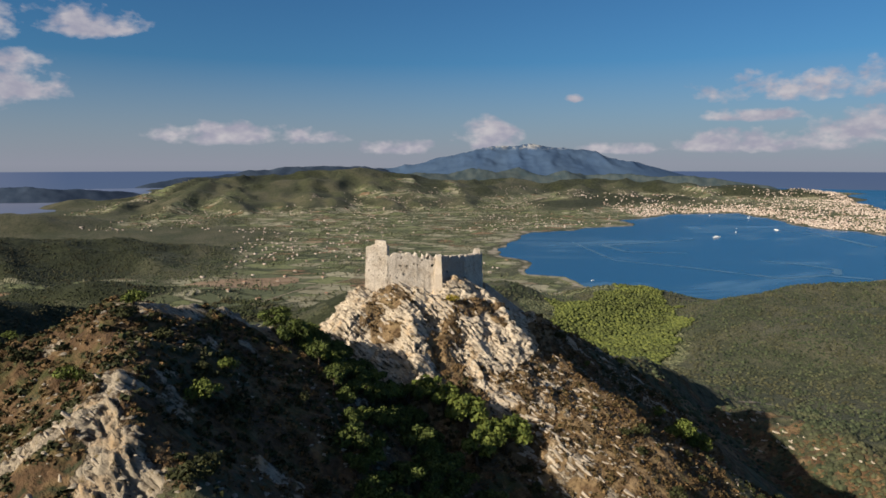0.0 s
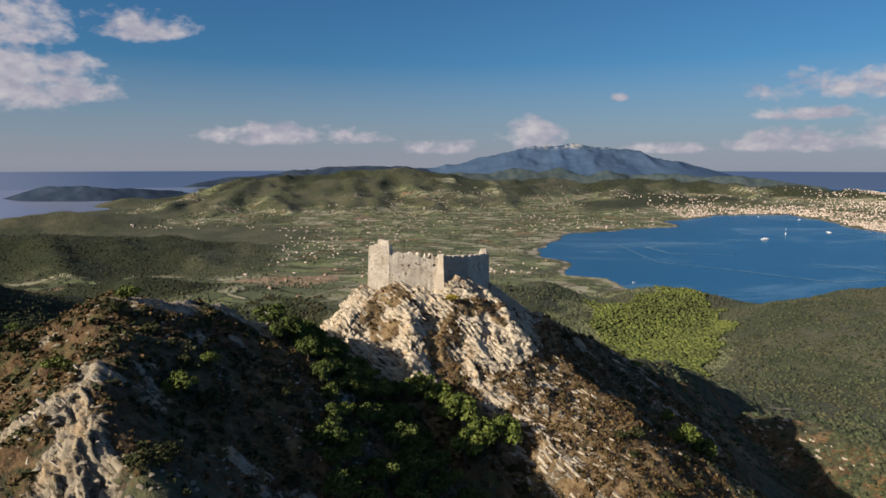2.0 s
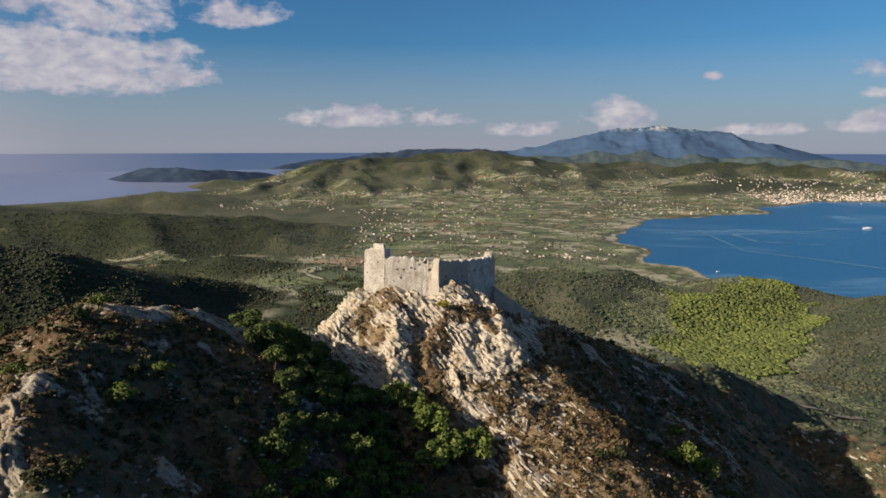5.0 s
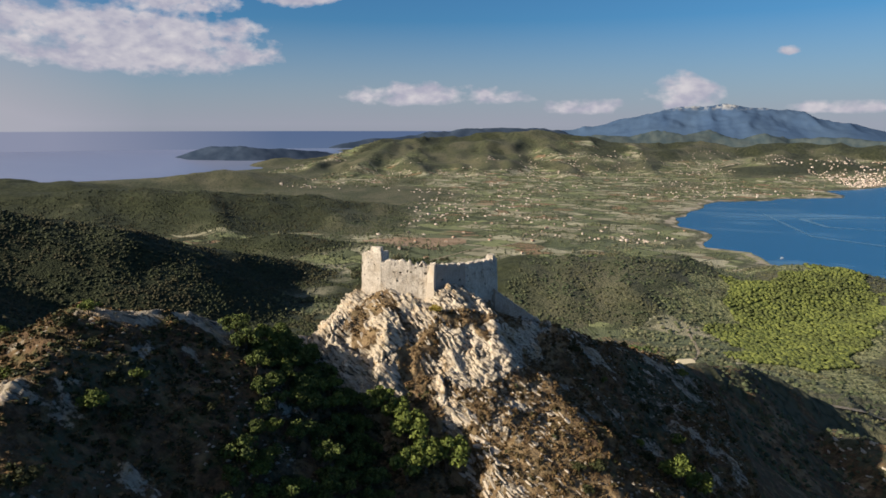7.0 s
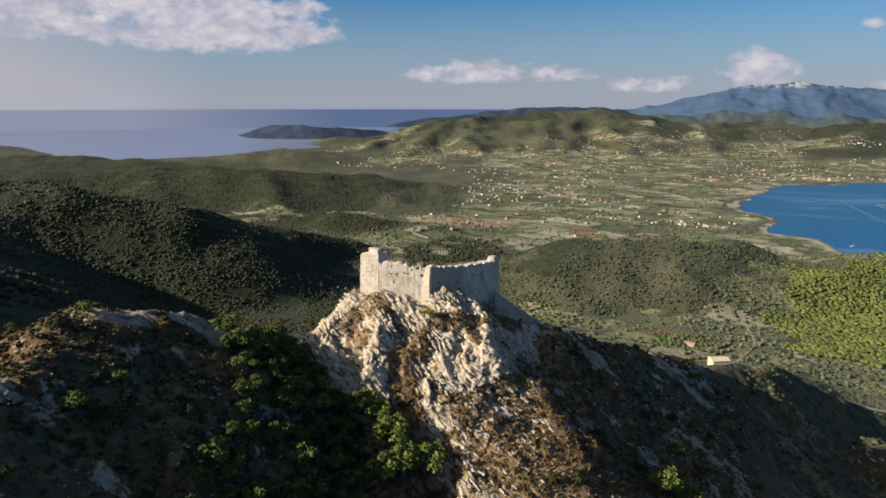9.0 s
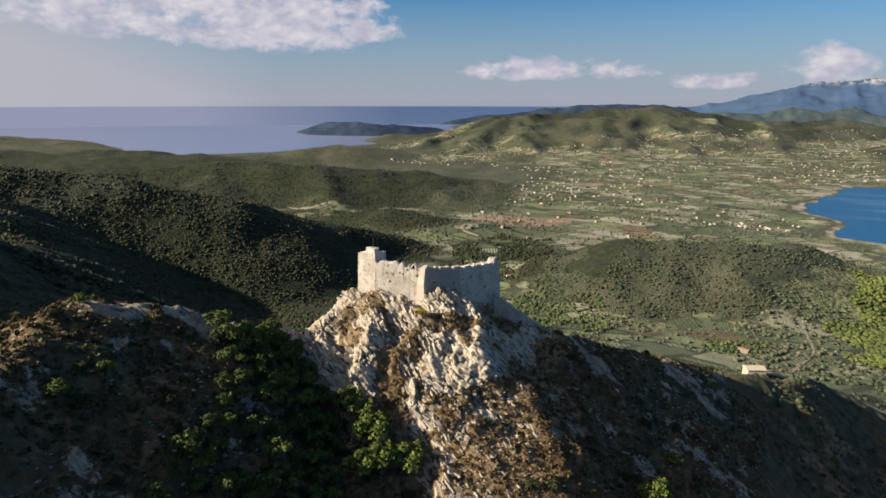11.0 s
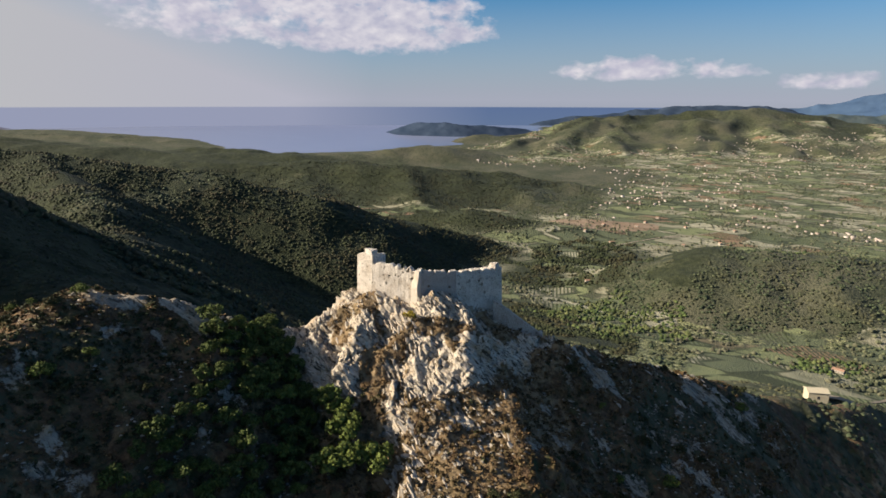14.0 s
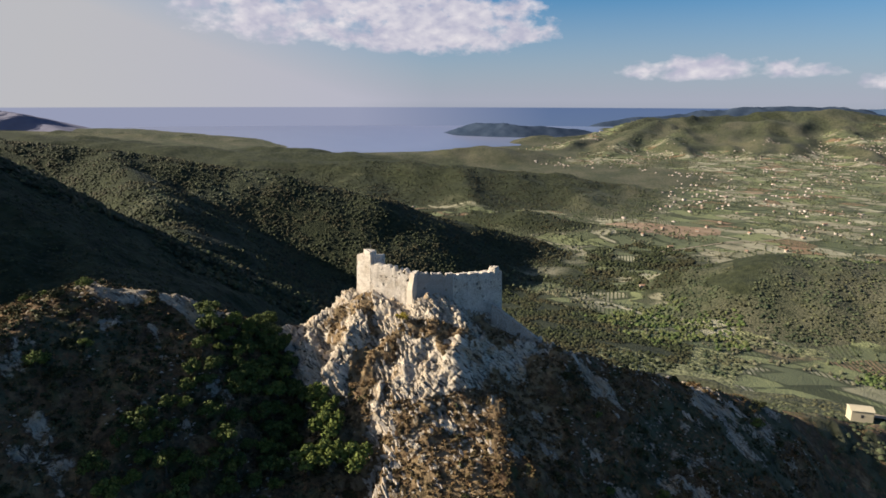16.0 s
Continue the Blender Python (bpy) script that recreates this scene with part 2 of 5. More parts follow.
    col = m.mix(m.math("MULTIPLY", m.ramp(m.attr("sand"), 0.3, 0.7), m.ramp(m.noise(0.01, 4, 0.6, place), 0.44, 0.56)), col, (0.29, 0.265, 0.22))
    stony = cut("rock", edge_f, 0.45, 0.55)
    lumps = m.math("MULTIPLY", m.math("SUBTRACT", 1.0, crowns), m.math("SUBTRACT", 1.0, stony))
    bump = m.math("ADD", m.math("MULTIPLY", fine, 0.35), m.math("ADD", m.math("MULTIPLY", m.math("ADD", bed, shaded_cracks), 0.45), m.math("MULTIPLY", lumps, 1.6)))
    return m.done(col, bump, 0.8, 1.0)


def mat_stone(name, lo, hi, stain, scale=1.0, bump=0.6):
    m = Nodes(name, 0.92, 0.2)
    g, b = m.noise(6 * scale, 8, 0.68), m.noise(0.7 * scale, 5, 0.6)
    c = m.mix(m.ramp(g, 0.32, 0.66), lo, hi)
    c = m.mix(m.ramp(b, 0.55, 0.75), c, stain)
    c = m.mix(m.math("ADD", m.math("MULTIPLY", m.ramp(m.voronoi(3.2 * scale), 0.0, 0.3), 0.35), 0.65), (0.6 * lo[0], 0.6 * lo[1], 0.6 * lo[2]), c)
    return m.done(c, g, bump, 0.15)


def mat_plain(name, lo, hi, scale=0.5, rough=0.85, spec=0.2, bump=0.3):
    m = Nodes(name, rough, spec)
    g = m.noise(scale, 5, 0.6)
    return m.done(m.mix(m.ramp(g, 0.35, 0.65), lo, hi), g, bump, 0.1)


def mat_leaves(name, lo, hi, broad=None, size=0.012):
    """Foliage that varies from spray to spray; broad: the tint of whole stands."""
    m = Nodes(name, 0.75, 0.2)
    if broad:
        m.haze_sheen(0.012)
    r = m.math("ADD", m.math("MULTIPLY", m.island(), 0.6), m.math("MULTIPLY", m.noise(0.6, 3), 0.4))
    c = m.mix(m.ramp(r, 0.15, 0.85), lo, hi)
    if broad:
        dark = tuple(0.3 * v for v in broad)
        c = m.mix(m.ramp(m.noise(size, 6, 0.62), 0.46, 0.58), c, m.mix(m.ramp(r, 0.1, 0.8), dark, broad))
    return m.done(c)


def mat_water():
    m = Nodes("sea_water", 0.26, 0.6)
    streak = m.noise(0.004, 4, 0.55, m.stretch(0.35, 1.0, 1.0, (0, 0, -18)), 1.2)
    c = m.mix(m.ramp(streak, 0.54, 0.72), (0.018, 0.086, 0.192), (0.075, 0.165, 0.275))
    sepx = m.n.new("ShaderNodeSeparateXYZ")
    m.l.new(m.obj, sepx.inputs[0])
    # sky sheen over the western sea, put in as a paler base colour
    open_sea_sheen = m.ramp(sepx.outputs[0], -700.0, -2600.0)
    c = m.mix(m.math("MULTIPLY", open_sea_sheen, 0.9), c, (0.215, 0.240, 0.360))
    h = m.noise(0.12, 4, 0.6)
    return m.done(c, h, 0.03, 1.0)


GROUND = mat_ground("ground_cover", (0.155, 0.135, 0.108), (0.35, 0.310, 0.245))
CRAGROCK = mat_ground("crag_cover", (0.28, 0.243, 0.193), (0.55, 0.490, 0.400))      # paler, freshly broken limestone


def mat_masonry(name, lo, hi, dirt):
    """Old plastered rubble masonry: blotches, rain streaks, missing stones, faint courses."""
    m = Nodes(name, 0.93, 0.15)
    blot, grit = m.noise(0.45, 6, 0.65), m.noise(3.2, 7, 0.7)
    c = m.mix(m.ramp(grit, 0.36, 0.62), lo, hi)
    c = m.mix(m.math("MULTIPLY", m.ramp(blot, 0.48, 0.66), 0.75), c, dirt)
    streak = m.noise(1.0, 5, 0.6, m.stretch(1.6, 1.6, 0.22))
    c = m.mix(m.math("MULTIPLY", m.ramp(streak, 0.55, 0.72), 0.6), c, (0.30, 0.265, 0.22))
    stones = m.voronoi(2.1, m.stretch(1.0, 1.0, 1.7), "DISTANCE_TO_EDGE")
    c = m.mix(m.math("MULTIPLY", m.math("MULTIPLY", m.ramp(stones, 0.10, 0.02), m.ramp(blot, 0.42, 0.60)), 0.6), c, (0.20, 0.17, 0.14))
    pits = m.math("MULTIPLY", m.ramp(m.voronoi(1.15), 0.27, 0.16), m.ramp(m.noise(0.6, 3), 0.44, 0.56))
    c = m.mix(m.math("MULTIPLY", pits, 0.8), c, (0.10, 0.085, 0.07))
    relief = m.math("SUBTRACT", m.math("ADD", m.math("MULTIPLY", grit, 0.8), m.ramp(stones, 0.0, 0.12)), m.math("MULTIPLY", pits, 1.5))
    return m.done(c, relief, 0.7, 0.12)


CASTLE = mat_masonry("old_masonry", (0.48, 0.435, 0.375), (0.74, 0.69, 0.615), (0.52, 0.45, 0.36))
OUTER = mat_masonry("lichened_masonry", (0.30, 0.285, 0.255), (0.50, 0.475, 0.43), (0.27, 0.25, 0.21))
DARKSTONE = mat_stone("rubble_masonry", (0.24, 0.22, 0.20), (0.48, 0.45, 0.41), (0.28, 0.25, 0.21), 1.2, 1.0)
WATER = mat_water()


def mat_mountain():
    """Woods tinted blue for haze, with bare pale granite about the highest tops."""
    m = Nodes("hazed_mountain", 1.0, 0.0)
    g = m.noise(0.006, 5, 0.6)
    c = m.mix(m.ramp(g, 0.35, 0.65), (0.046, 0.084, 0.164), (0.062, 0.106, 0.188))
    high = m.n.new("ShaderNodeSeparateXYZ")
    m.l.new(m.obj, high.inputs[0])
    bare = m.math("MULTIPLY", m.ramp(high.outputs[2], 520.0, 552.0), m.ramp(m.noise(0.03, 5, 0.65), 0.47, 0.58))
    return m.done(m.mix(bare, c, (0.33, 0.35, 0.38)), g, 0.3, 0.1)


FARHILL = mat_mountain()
# the blue of the haze is put into the cape woods' colour
CAPEWOOD = mat_plain("hazed_cape_woods", (0.026, 0.042, 0.074), (0.046, 0.067, 0.108), 0.012, 1.0, 0.0)

# ---- helpers of the build ----


def part(name, bm, material, parent=None, label="", smooth=False):
    """Links a bmesh as one mesh object under a thing or a part."""
    me = bpy.data.meshes.new(name)
    bm.to_mesh(me)
    bm.free()
    me.materials.append(material)
    if smooth:
        me.polygons.foreach_set("use_smooth", [True] * len(me.polygons))
    ob = new(name, me)
    if parent:
        ob.parent = parent
    if label:
        ob["label"] = label
    return ob


def sheet(name, co, quads, material, smooth=True):
    me = bpy.data.meshes.new(name)
    me.vertices.add(len(co))
    me.vertices.foreach_set("co", co.astype(np.float32).ravel())
    me.loops.add(quads.size)
    me.loops.foreach_set("vertex_index", quads.astype(np.int32).ravel())
    me.polygons.add(len(quads))
    me.polygons.foreach_set("loop_start", np.arange(0, quads.size, quads.shape[1], dtype=np.int32))
    me.update(calc_edges=True)
    me.validate()
    if smooth:
        me.polygons.foreach_set("use_smooth", np.ones(len(me.polygons), dtype=bool))
    me.materials.append(material)
    return new(name, me)


def lay_normals(ob, co, quads):
    """Shades a drawn-in sheet by the true lie of the land, given as its places co before the drawing-in."""
    face = np.cross(co[quads[:, 2]] - co[quads[:, 0]], co[quads[:, 3]] - co[quads[:, 1]])
    n = np.zeros_like(co)
    for k in range(4):
        np.add.at(n, quads[:, k], face)
    n *= np.sign(n[:, 2:3]) + (n[:, 2:3] == 0)
    n /= np.maximum(np.linalg.norm(n, axis=1), 1e-9)[:, None]
    ob.data.normals_split_custom_set_from_vertices(n.astype(np.float32))


def vnoise(x, y, seed=0):
    """Smooth value noise in -1..1 on arrays."""
    xi, yi = np.floor(x).astype(np.int64), np.floor(y).astype(np.int64)
    fx, fy = x - xi, y - yi
    fx, fy = fx * fx * fx * (fx * (fx * 6 - 15) + 10), fy * fy * fy * (fy * (fy * 6 - 15) + 10)

    def corner(i, j):
        h = (i * 374761393 + j * 668265263 + seed * 1274126177) & 0xFFFFFFFF
        h = ((h ^ (h >> 13)) * 1274126177) & 0xFFFFFFFF
        h = h ^ (h >> 16)
        return (h & 0xFFFF) / 32767.5 - 1.0

    a, b, c, d = corner(xi, yi), corner(xi + 1, yi), corner(xi, yi + 1), corner(xi + 1, yi + 1)
    return (a + (b - a) * fx) * (1 - fy) + (c + (d - c) * fx) * fy


def fbm(x, y, octaves=5, seed=0, gain=0.5):
    s, a = 0.0, 1.0
    for k in range(octaves):
        s = s + a * vnoise(x * 1.0, y * 1.0, seed + k)
        x, y, a = x * 1.93 + 11.7, y * 1.93 - 5.3, a * gain
    return s


def ridged(x, y, octaves=4, seed=0):
    s, a = 0.0, 1.0
    for k in range(octaves):
        s = s + a * (1 - np.abs(vnoise(x, y, seed + k)) * 2)
        x, y, a = x * 2.03 + 3.1, y * 2.03 + 7.7, a * 0.5
    return s


def smax(a, b, k):
    h = np.maximum(k - np.abs(a - b), 0) / k
    return np.maximum(a, b) + h * h * k * 0.25


def sstep(lo, hi, v):
    t = np.clip((v - lo) / (hi - lo), 0, 1)
    return t * t * (3 - 2 * t)


def crest(x, y, pts, slope, wide):
    """Height of a tent along the crest line pts of (x, y, z), with a rounded top."""
    best = np.full_like(x, -1e4)
    for (x0, y0, z0), (x1, y1, z1) in zip(pts, pts[1:]):
        dx, dy = x1 - x0, y1 - y0
        t = np.clip(((x - x0) * dx + (y - y0) * dy) / (dx * dx + dy * dy), 0, 1)
        d = np.hypot(x - x0 - t * dx, y - y0 - t * dy)
        best = np.maximum(best, z0 + t * (z1 - z0) - slope * (np.sqrt(d * d + wide * wide) - wide))
    return best


def near_line(x, y, pts):
    best = np.full_like(x, 1e6)
    for p0, p1 in zip(pts, pts[1:]):
        x0, y0, dx, dy = p0[0], p0[1], p1[0] - p0[0], p1[1] - p0[1]
        t = np.clip(((x - x0) * dx + (y - y0) * dy) / (dx * dx + dy * dy), 0, 1)
        best = np.minimum(best, np.hypot(x - x0 - t * dx, y - y0 - t * dy))
    return best


def inside(x, y, poly):
    odd = np.zeros(x.shape, dtype=bool)
    for (x0, y0), (x1, y1) in zip(poly, poly[1:] + poly[:1]):
        hit = (y0 > y) != (y1 > y)
        odd ^= hit & (x < (x1 - x0) * (y - y0) / ((y1 - y0) or 1e-9) + x0)
    return odd


# Beyond FLAT metres the distance is drawn in towards 4.85 km, along lines of sight, so that the far coasts stay inside the lens's range
HUB = (50.0, 16.0, 430.0)
FLAT, RIM, GLOBE = 1200.0, 4850.0, 7.4e6


def shrink(d):
    far = RIM - FLAT
    return np.where(d <= FLAT, d, FLAT + far * (1 - np.exp(-np.maximum(d - FLAT, 0) / far)))


def warp(x, y, z):
    x, y, z = np.asarray(x, float), np.asarray(y, float), np.asarray(z, float)
    dx, dy = x - HUB[0], y - HUB[1]
    d = np.maximum(np.hypot(dx, dy), 1e-6)
    s = shrink(d) / d
    return HUB[0] + dx * s, HUB[1] + dy * s, HUB[2] + (z - d * d / (2 * GLOBE) - HUB[2]) * s, s


# ---- the land ----
ISLAND = [(1750, 2420), (1237, 2150), (987, 2020), (730, 1910), (610, 1985), (497, 2142), (455, 2371), (303, 2420), (331, 2748), (268, 2919), (327, 3505),
          (546, 3976), (825, 4151), (1251, 4341), (1400, 4778), (1844, 5313), (2466, 5563), (2466, 4879), (2438, 4228), (2600, 3600),
          (3100, 3500), (3600, 4700), (4300, 6500), (4900, 8100), (5900, 9085), (5200, 11500), (6500, 20000), (2500, 25000),
          (-3000, 24000), (-6500, 17000), (-5300, 11400), (-4600, 9900), (-4190, 8970), (-3900, 7400), (-3500, 5700), (-3650, 4400),
          (-4300, 3600), (-6500, 4700), (-9500, 5000), (-14000, 5500), (-14000, 0), (-6000, -6000), (0, -5000), (4000, -2000), (3200, 1500), (2600, 2300)]
KNOB = [(-140, 20, 372), (-70, 72, 392), (-45, 93, 400), (-41, 102, 397.5), (-28, 125, 385), (-15, 138, 384)]
KNOB_FLANK = [(-47, 91, 399.8), (-38, 74, 398), (-33, 62, 396.8), (-30, 58, 395.2), (-26.3, 53.7, 392.4), (-20, 46, 386), (-12, 36, 374)]
SUMMIT = [(-17, 143, 393.6), (-8, 143.5, 393.6), (0, 147, 392.5), (5, 153, 391), (8, 162, 389)]
CRAG = [(-10, 139.3, 394.0), (-4.6, 139.2, 392), (2, 139.8, 391.0), (7, 143.5, 390.8)]
LOBE = [(-12, 138.5, 392.5), (-19.3, 131.3, 388.9), (-20, 128.4, 385.8)]
BUTTRESSES = [LOBE, [(-12, 138, 392.6), (-7.2, 133, 391.2), (-6.2, 127, 387), (-5.6, 122.3, 383.0)], [(-5.6, 122.3, 382.8), (-12, 123.6, 384.2), (-20, 128.4, 385.6)],
              [(5, 143, 391), (8.6, 139.9, 388), (15.2, 138.6, 385.8)], [(8.6, 139.9, 387.8), (6.1, 134.7, 385.8), (9.7, 128, 379.4)], [(5, 150, 392), (12, 147.1, 389.0), (15.2, 138.6, 385.4)],
              [(-5.6, 122.3, 382.6), (1.2, 124.2, 379.6), (9.7, 127.6, 379.2)], [(2, 137.6, 389.4), (0, 131, 385.0), (0.6, 126, 380.8)]]
SPUR = [(3, 125, 376.2), (11, 121, 373.4), (18, 118.4, 370.4), (30, 109, 362), (45, 93, 348), (70, 58, 316)]
RIDGE = [(5, 150, 389), (22, 165, 381), (38, 198, 366), (60, 235, 350), (90, 286, 330), (145, 320, 303), (200, 312, 289), (300, 380, 238), (520, 520, 150)]
BENCH = [(8, 127, 378), (18, 127.5, 375.6), (25, 126, 372.8), (30, 117, 367.5), (37, 107, 360), (46, 95, 349)]
SHOULDER = [(12, 138, 384), (20, 141, 380), (24, 142.5, 378.6), (30, 137.5, 374.4), (34.5, 131, 371.4), (39, 121, 366.8), (46, 106, 356), (58, 85, 337)]
TERRACE = [(55, 318, 304), (74, 346, 302.5), (100, 352, 299), (150, 362, 289)]
HIGH = [(-1000, -420, 600), (-640, -100, 560), (-510, 15, 500), (-425, 105, 405), (-375, 162, 358)]      # the mountain's main ridge, towards the sun, unseen, added to cast shade
BACK = [(-480, 150, 372), (-365, 168, 354), (-192, 198, 333), (-120, 235, 330), (-60, 300, 285)]
# far crests: slope, roundness, then the line
HILLS = [
    (0.57, 40, [(-1900, 500, 400), (-1625, 560, 368), (-1280, 850, 307), (-990, 1070, 230), (-1000, 1260, 170), (-850, 1560, 60)]),
    (0.62, 25, [(-1450, 700, 335), (-1100, 610, 292), (-800, 500, 262), (-522, 461, 208), (-380, 440, 160)]),
    (0.30, 90, [(-2700, 1900, 175), (-2300, 2300, 150), (-1780, 2480, 130), (-1383, 2760, 105), (-1100, 2900, 60), (-913, 2967, 22)]),
    (0.22, 120, [(-5500, 1900, 170), (-3500, 2700, 104), (-2800, 3500, 80), (-2300, 4200, 50)]),
    (0.42, 45, [(-330, 1450, 80), (-180, 1500, 124), (40, 1600, 122), (170, 1720, 92)]),
    (0.34, 50, [(300, 1600, 52), (430, 1740, 66), (548, 1880, 70), (610, 1880, 50)]),
    (0.42, 70, [(660, 1450, 50), (803, 1640, 80), (1017, 1735, 88), (1221, 1755, 88), (1800, 1800, 112)]),
    (0.20, 90, [(850, 1330, 74), (1100, 1430, 86), (1500, 1400, 112)]),
    (0.25, 300, [(-3300, 6700, 120), (-2700, 7000, 225), (-1250, 7900, 378), (-300, 8200, 300), (150, 8300, 255), (1000, 9400, 215), (2900, 9100, 190), (3650, 8200, 175), (4300, 7900, 110)]),
    (0.22, 200, [(-1900, 6400, 190), (-1250, 7900, 300)]),
    (0.22, 200, [(-500, 6700, 170), (-600, 7900, 300)]),
    (0.22, 120, [(-3500, 6300, 50), (-2900, 6900, 200), (-3300, 8300, 110)]),
    (0.16, 150, [(-9000, 3400, 60), (-7000, 4100, 62), (-6000, 4050, 25)]),
    (0.35, 60, [(-7200, 3100, 135), (-7000, 3250, 110)]),
    (0.22, 200, [(900, 5500, 60), (1300, 6300, 110), (2400, 6900, 90)]),
    (0.36, 40, [(-2300, 2300, 150), (-2000, 2000, 95), (-1750, 1800, 40)]),
    (0.36, 40, [(-1780, 2480, 130), (-1560, 2230, 85), (-1400, 2050, 35)]),
    (0.36, 40, [(-1383, 2760, 105), (-1200, 2550, 70), (-1060, 2400, 26)]),
    (0.34, 40, [(-2600, 2000, 165), (-2300, 1750, 110), (-2050, 1500, 50)]),
    (0.34, 45, [(-1290, 1760, 44), (-1050, 1850, 74), (-800, 1950, 52), (-650, 2030, 24)]),
    (0.46, 25, [(-180, 1500, 124), (-215, 1370, 92), (-235, 1230, 44)]),
    (0.46, 25, [(40, 1600, 122), (40, 1450, 90), (30, 1310, 38)]),
    (0.46, 25, [(170, 1720, 92), (185, 1620, 66), (195, 1540, 38)]),
    (0.46, 25, [(-70, 1530, 120), (-90, 1400, 84), (-110, 1290, 42)]),
    (0.30, 60, [(-3050, 3480, 80), (-2760, 3660, 116), (-2585, 3900, 132), (-2400, 4200, 88)]),
    (0.28, 60, [(-4000, 2900, 116), (-3700, 3060, 110), (-3400, 3150, 60)]),
    (0.28, 50, [(-3350, 3150, 84), (-3200, 3300, 80)]),
]
# spurs of the far range, from its crest down to the plain
SPURS = [[(-2446, 6603, 215), (-2300, 5600, 105), (-2081, 4700, 32)], [(-2291, 6619, 205), (-1900, 5600, 100), (-1560, 4900, 32)],
         [(-1654, 6800, 215), (-1480, 5900, 112), (-1340, 5200, 32)], [(-1500, 7050, 262), (-1250, 5900, 118), (-1060, 4900, 34)],
         [(-1262, 7800, 366), (-1080, 6300, 138), (-950, 5100, 36)], [(-1024, 7700, 325), (-640, 6200, 126), (-340, 5100, 36)],
         [(-622, 7500, 245), (-330, 6400, 108), (-130, 5600, 36)], [(88, 8100, 215), (150, 6700, 98), (230, 5400, 32)],
         [(1019, 9000, 190), (760, 7800, 112), (540, 6800, 36)], [(1740, 8500, 170), (1400, 7300, 92), (1080, 6200, 28)],
         [(-3000, 6800, 190), (-2800, 5900, 92), (-2600, 5000, 30)], [(2300, 8700, 165), (2100, 7500, 95), (1900, 6700, 30)],
         [(3100, 8500, 165), (3000, 7600, 100), (2800, 6900, 30)]]
CAPE = [(-5850, 7900, 30), (-5450, 7650, 138), (-5000, 7350, 160), (-4600, 7350, 150), (-4300, 7700, 128), (-4050, 8200, 80)]
FAR_CAPE = [(-5300, 11700, 90), (-4300, 12700, 260), (-2900, 13500, 390), (-1500, 14000, 330)]
MOUNTAIN = [(-2600, 17500, 230), (-1318, 17950, 345), (314, 18000, 680), (1350, 17950, 945), (1800, 17900, 900), (2256, 17860, 1005), (2800, 17800, 880), (3300, 17700, 850),
            (3896, 17570, 815), (4700, 17400, 560), (5590, 17100, 262), (6500, 16800, 60)]
INNER = [(-1400, 11900, 190), (-500, 12200, 262), (0, 12400, 235), (500, 12600, 318), (900, 12500, 270), (1400, 12800, 335), (1900, 12500, 250), (2300, 12500, 290), (2700, 12600, 215), (3200, 12300, 262), (3900, 11900, 190), (4400, 11600, 205), (5500, 11200, 60)]
CALAMITA = [(-14000, 4000, 330), (-11800, 3950, 225), (-9800, 3800, 40)]


FARMS = [[(-20, 870), (40, 1130), (-10, 1290), (140, 1430), (250, 1440), (300, 1300), (225, 1120), (330, 1000), (240, 830)],
         [(-620, 1560), (-430, 1250), (-290, 1020), (-120, 1080), (-230, 1330), (-390, 1640)],
         [(-1750, 1880), (-1150, 2230), (-980, 2120), (-1150, 2010), (-1500, 1760)], [(-980, 2030), (-820, 2280), (-480, 2420), (-300, 2330), (-400, 1950), (-700, 1900)]]
MAQUIS_HILL = [(-420, 1420), (-330, 1280), (-120, 1230), (60, 1270), (170, 1500), (260, 1720), (200, 1850), (30, 1720), (-200, 1620)]
PLOUGHED = [(-930, 2060), (-800, 2200), (-560, 2290), (-500, 2180), (-620, 2040), (-780, 1960)]
PINEWOOD = [(250, 1480), (307, 1690), (429, 1760), (548, 1900), (640, 1800), (600, 1545), (545, 1440), (472, 1245), (415, 1200), (300, 1170), (230, 1130), (235, 1330)]


def shore(x, y):
    """Metres inland (plus) or out to sea (minus)."""
    d = near_line(x, y, ISLAND + ISLAND[:1])
    return np.where(inside(x, y, ISLAND), d, -d)


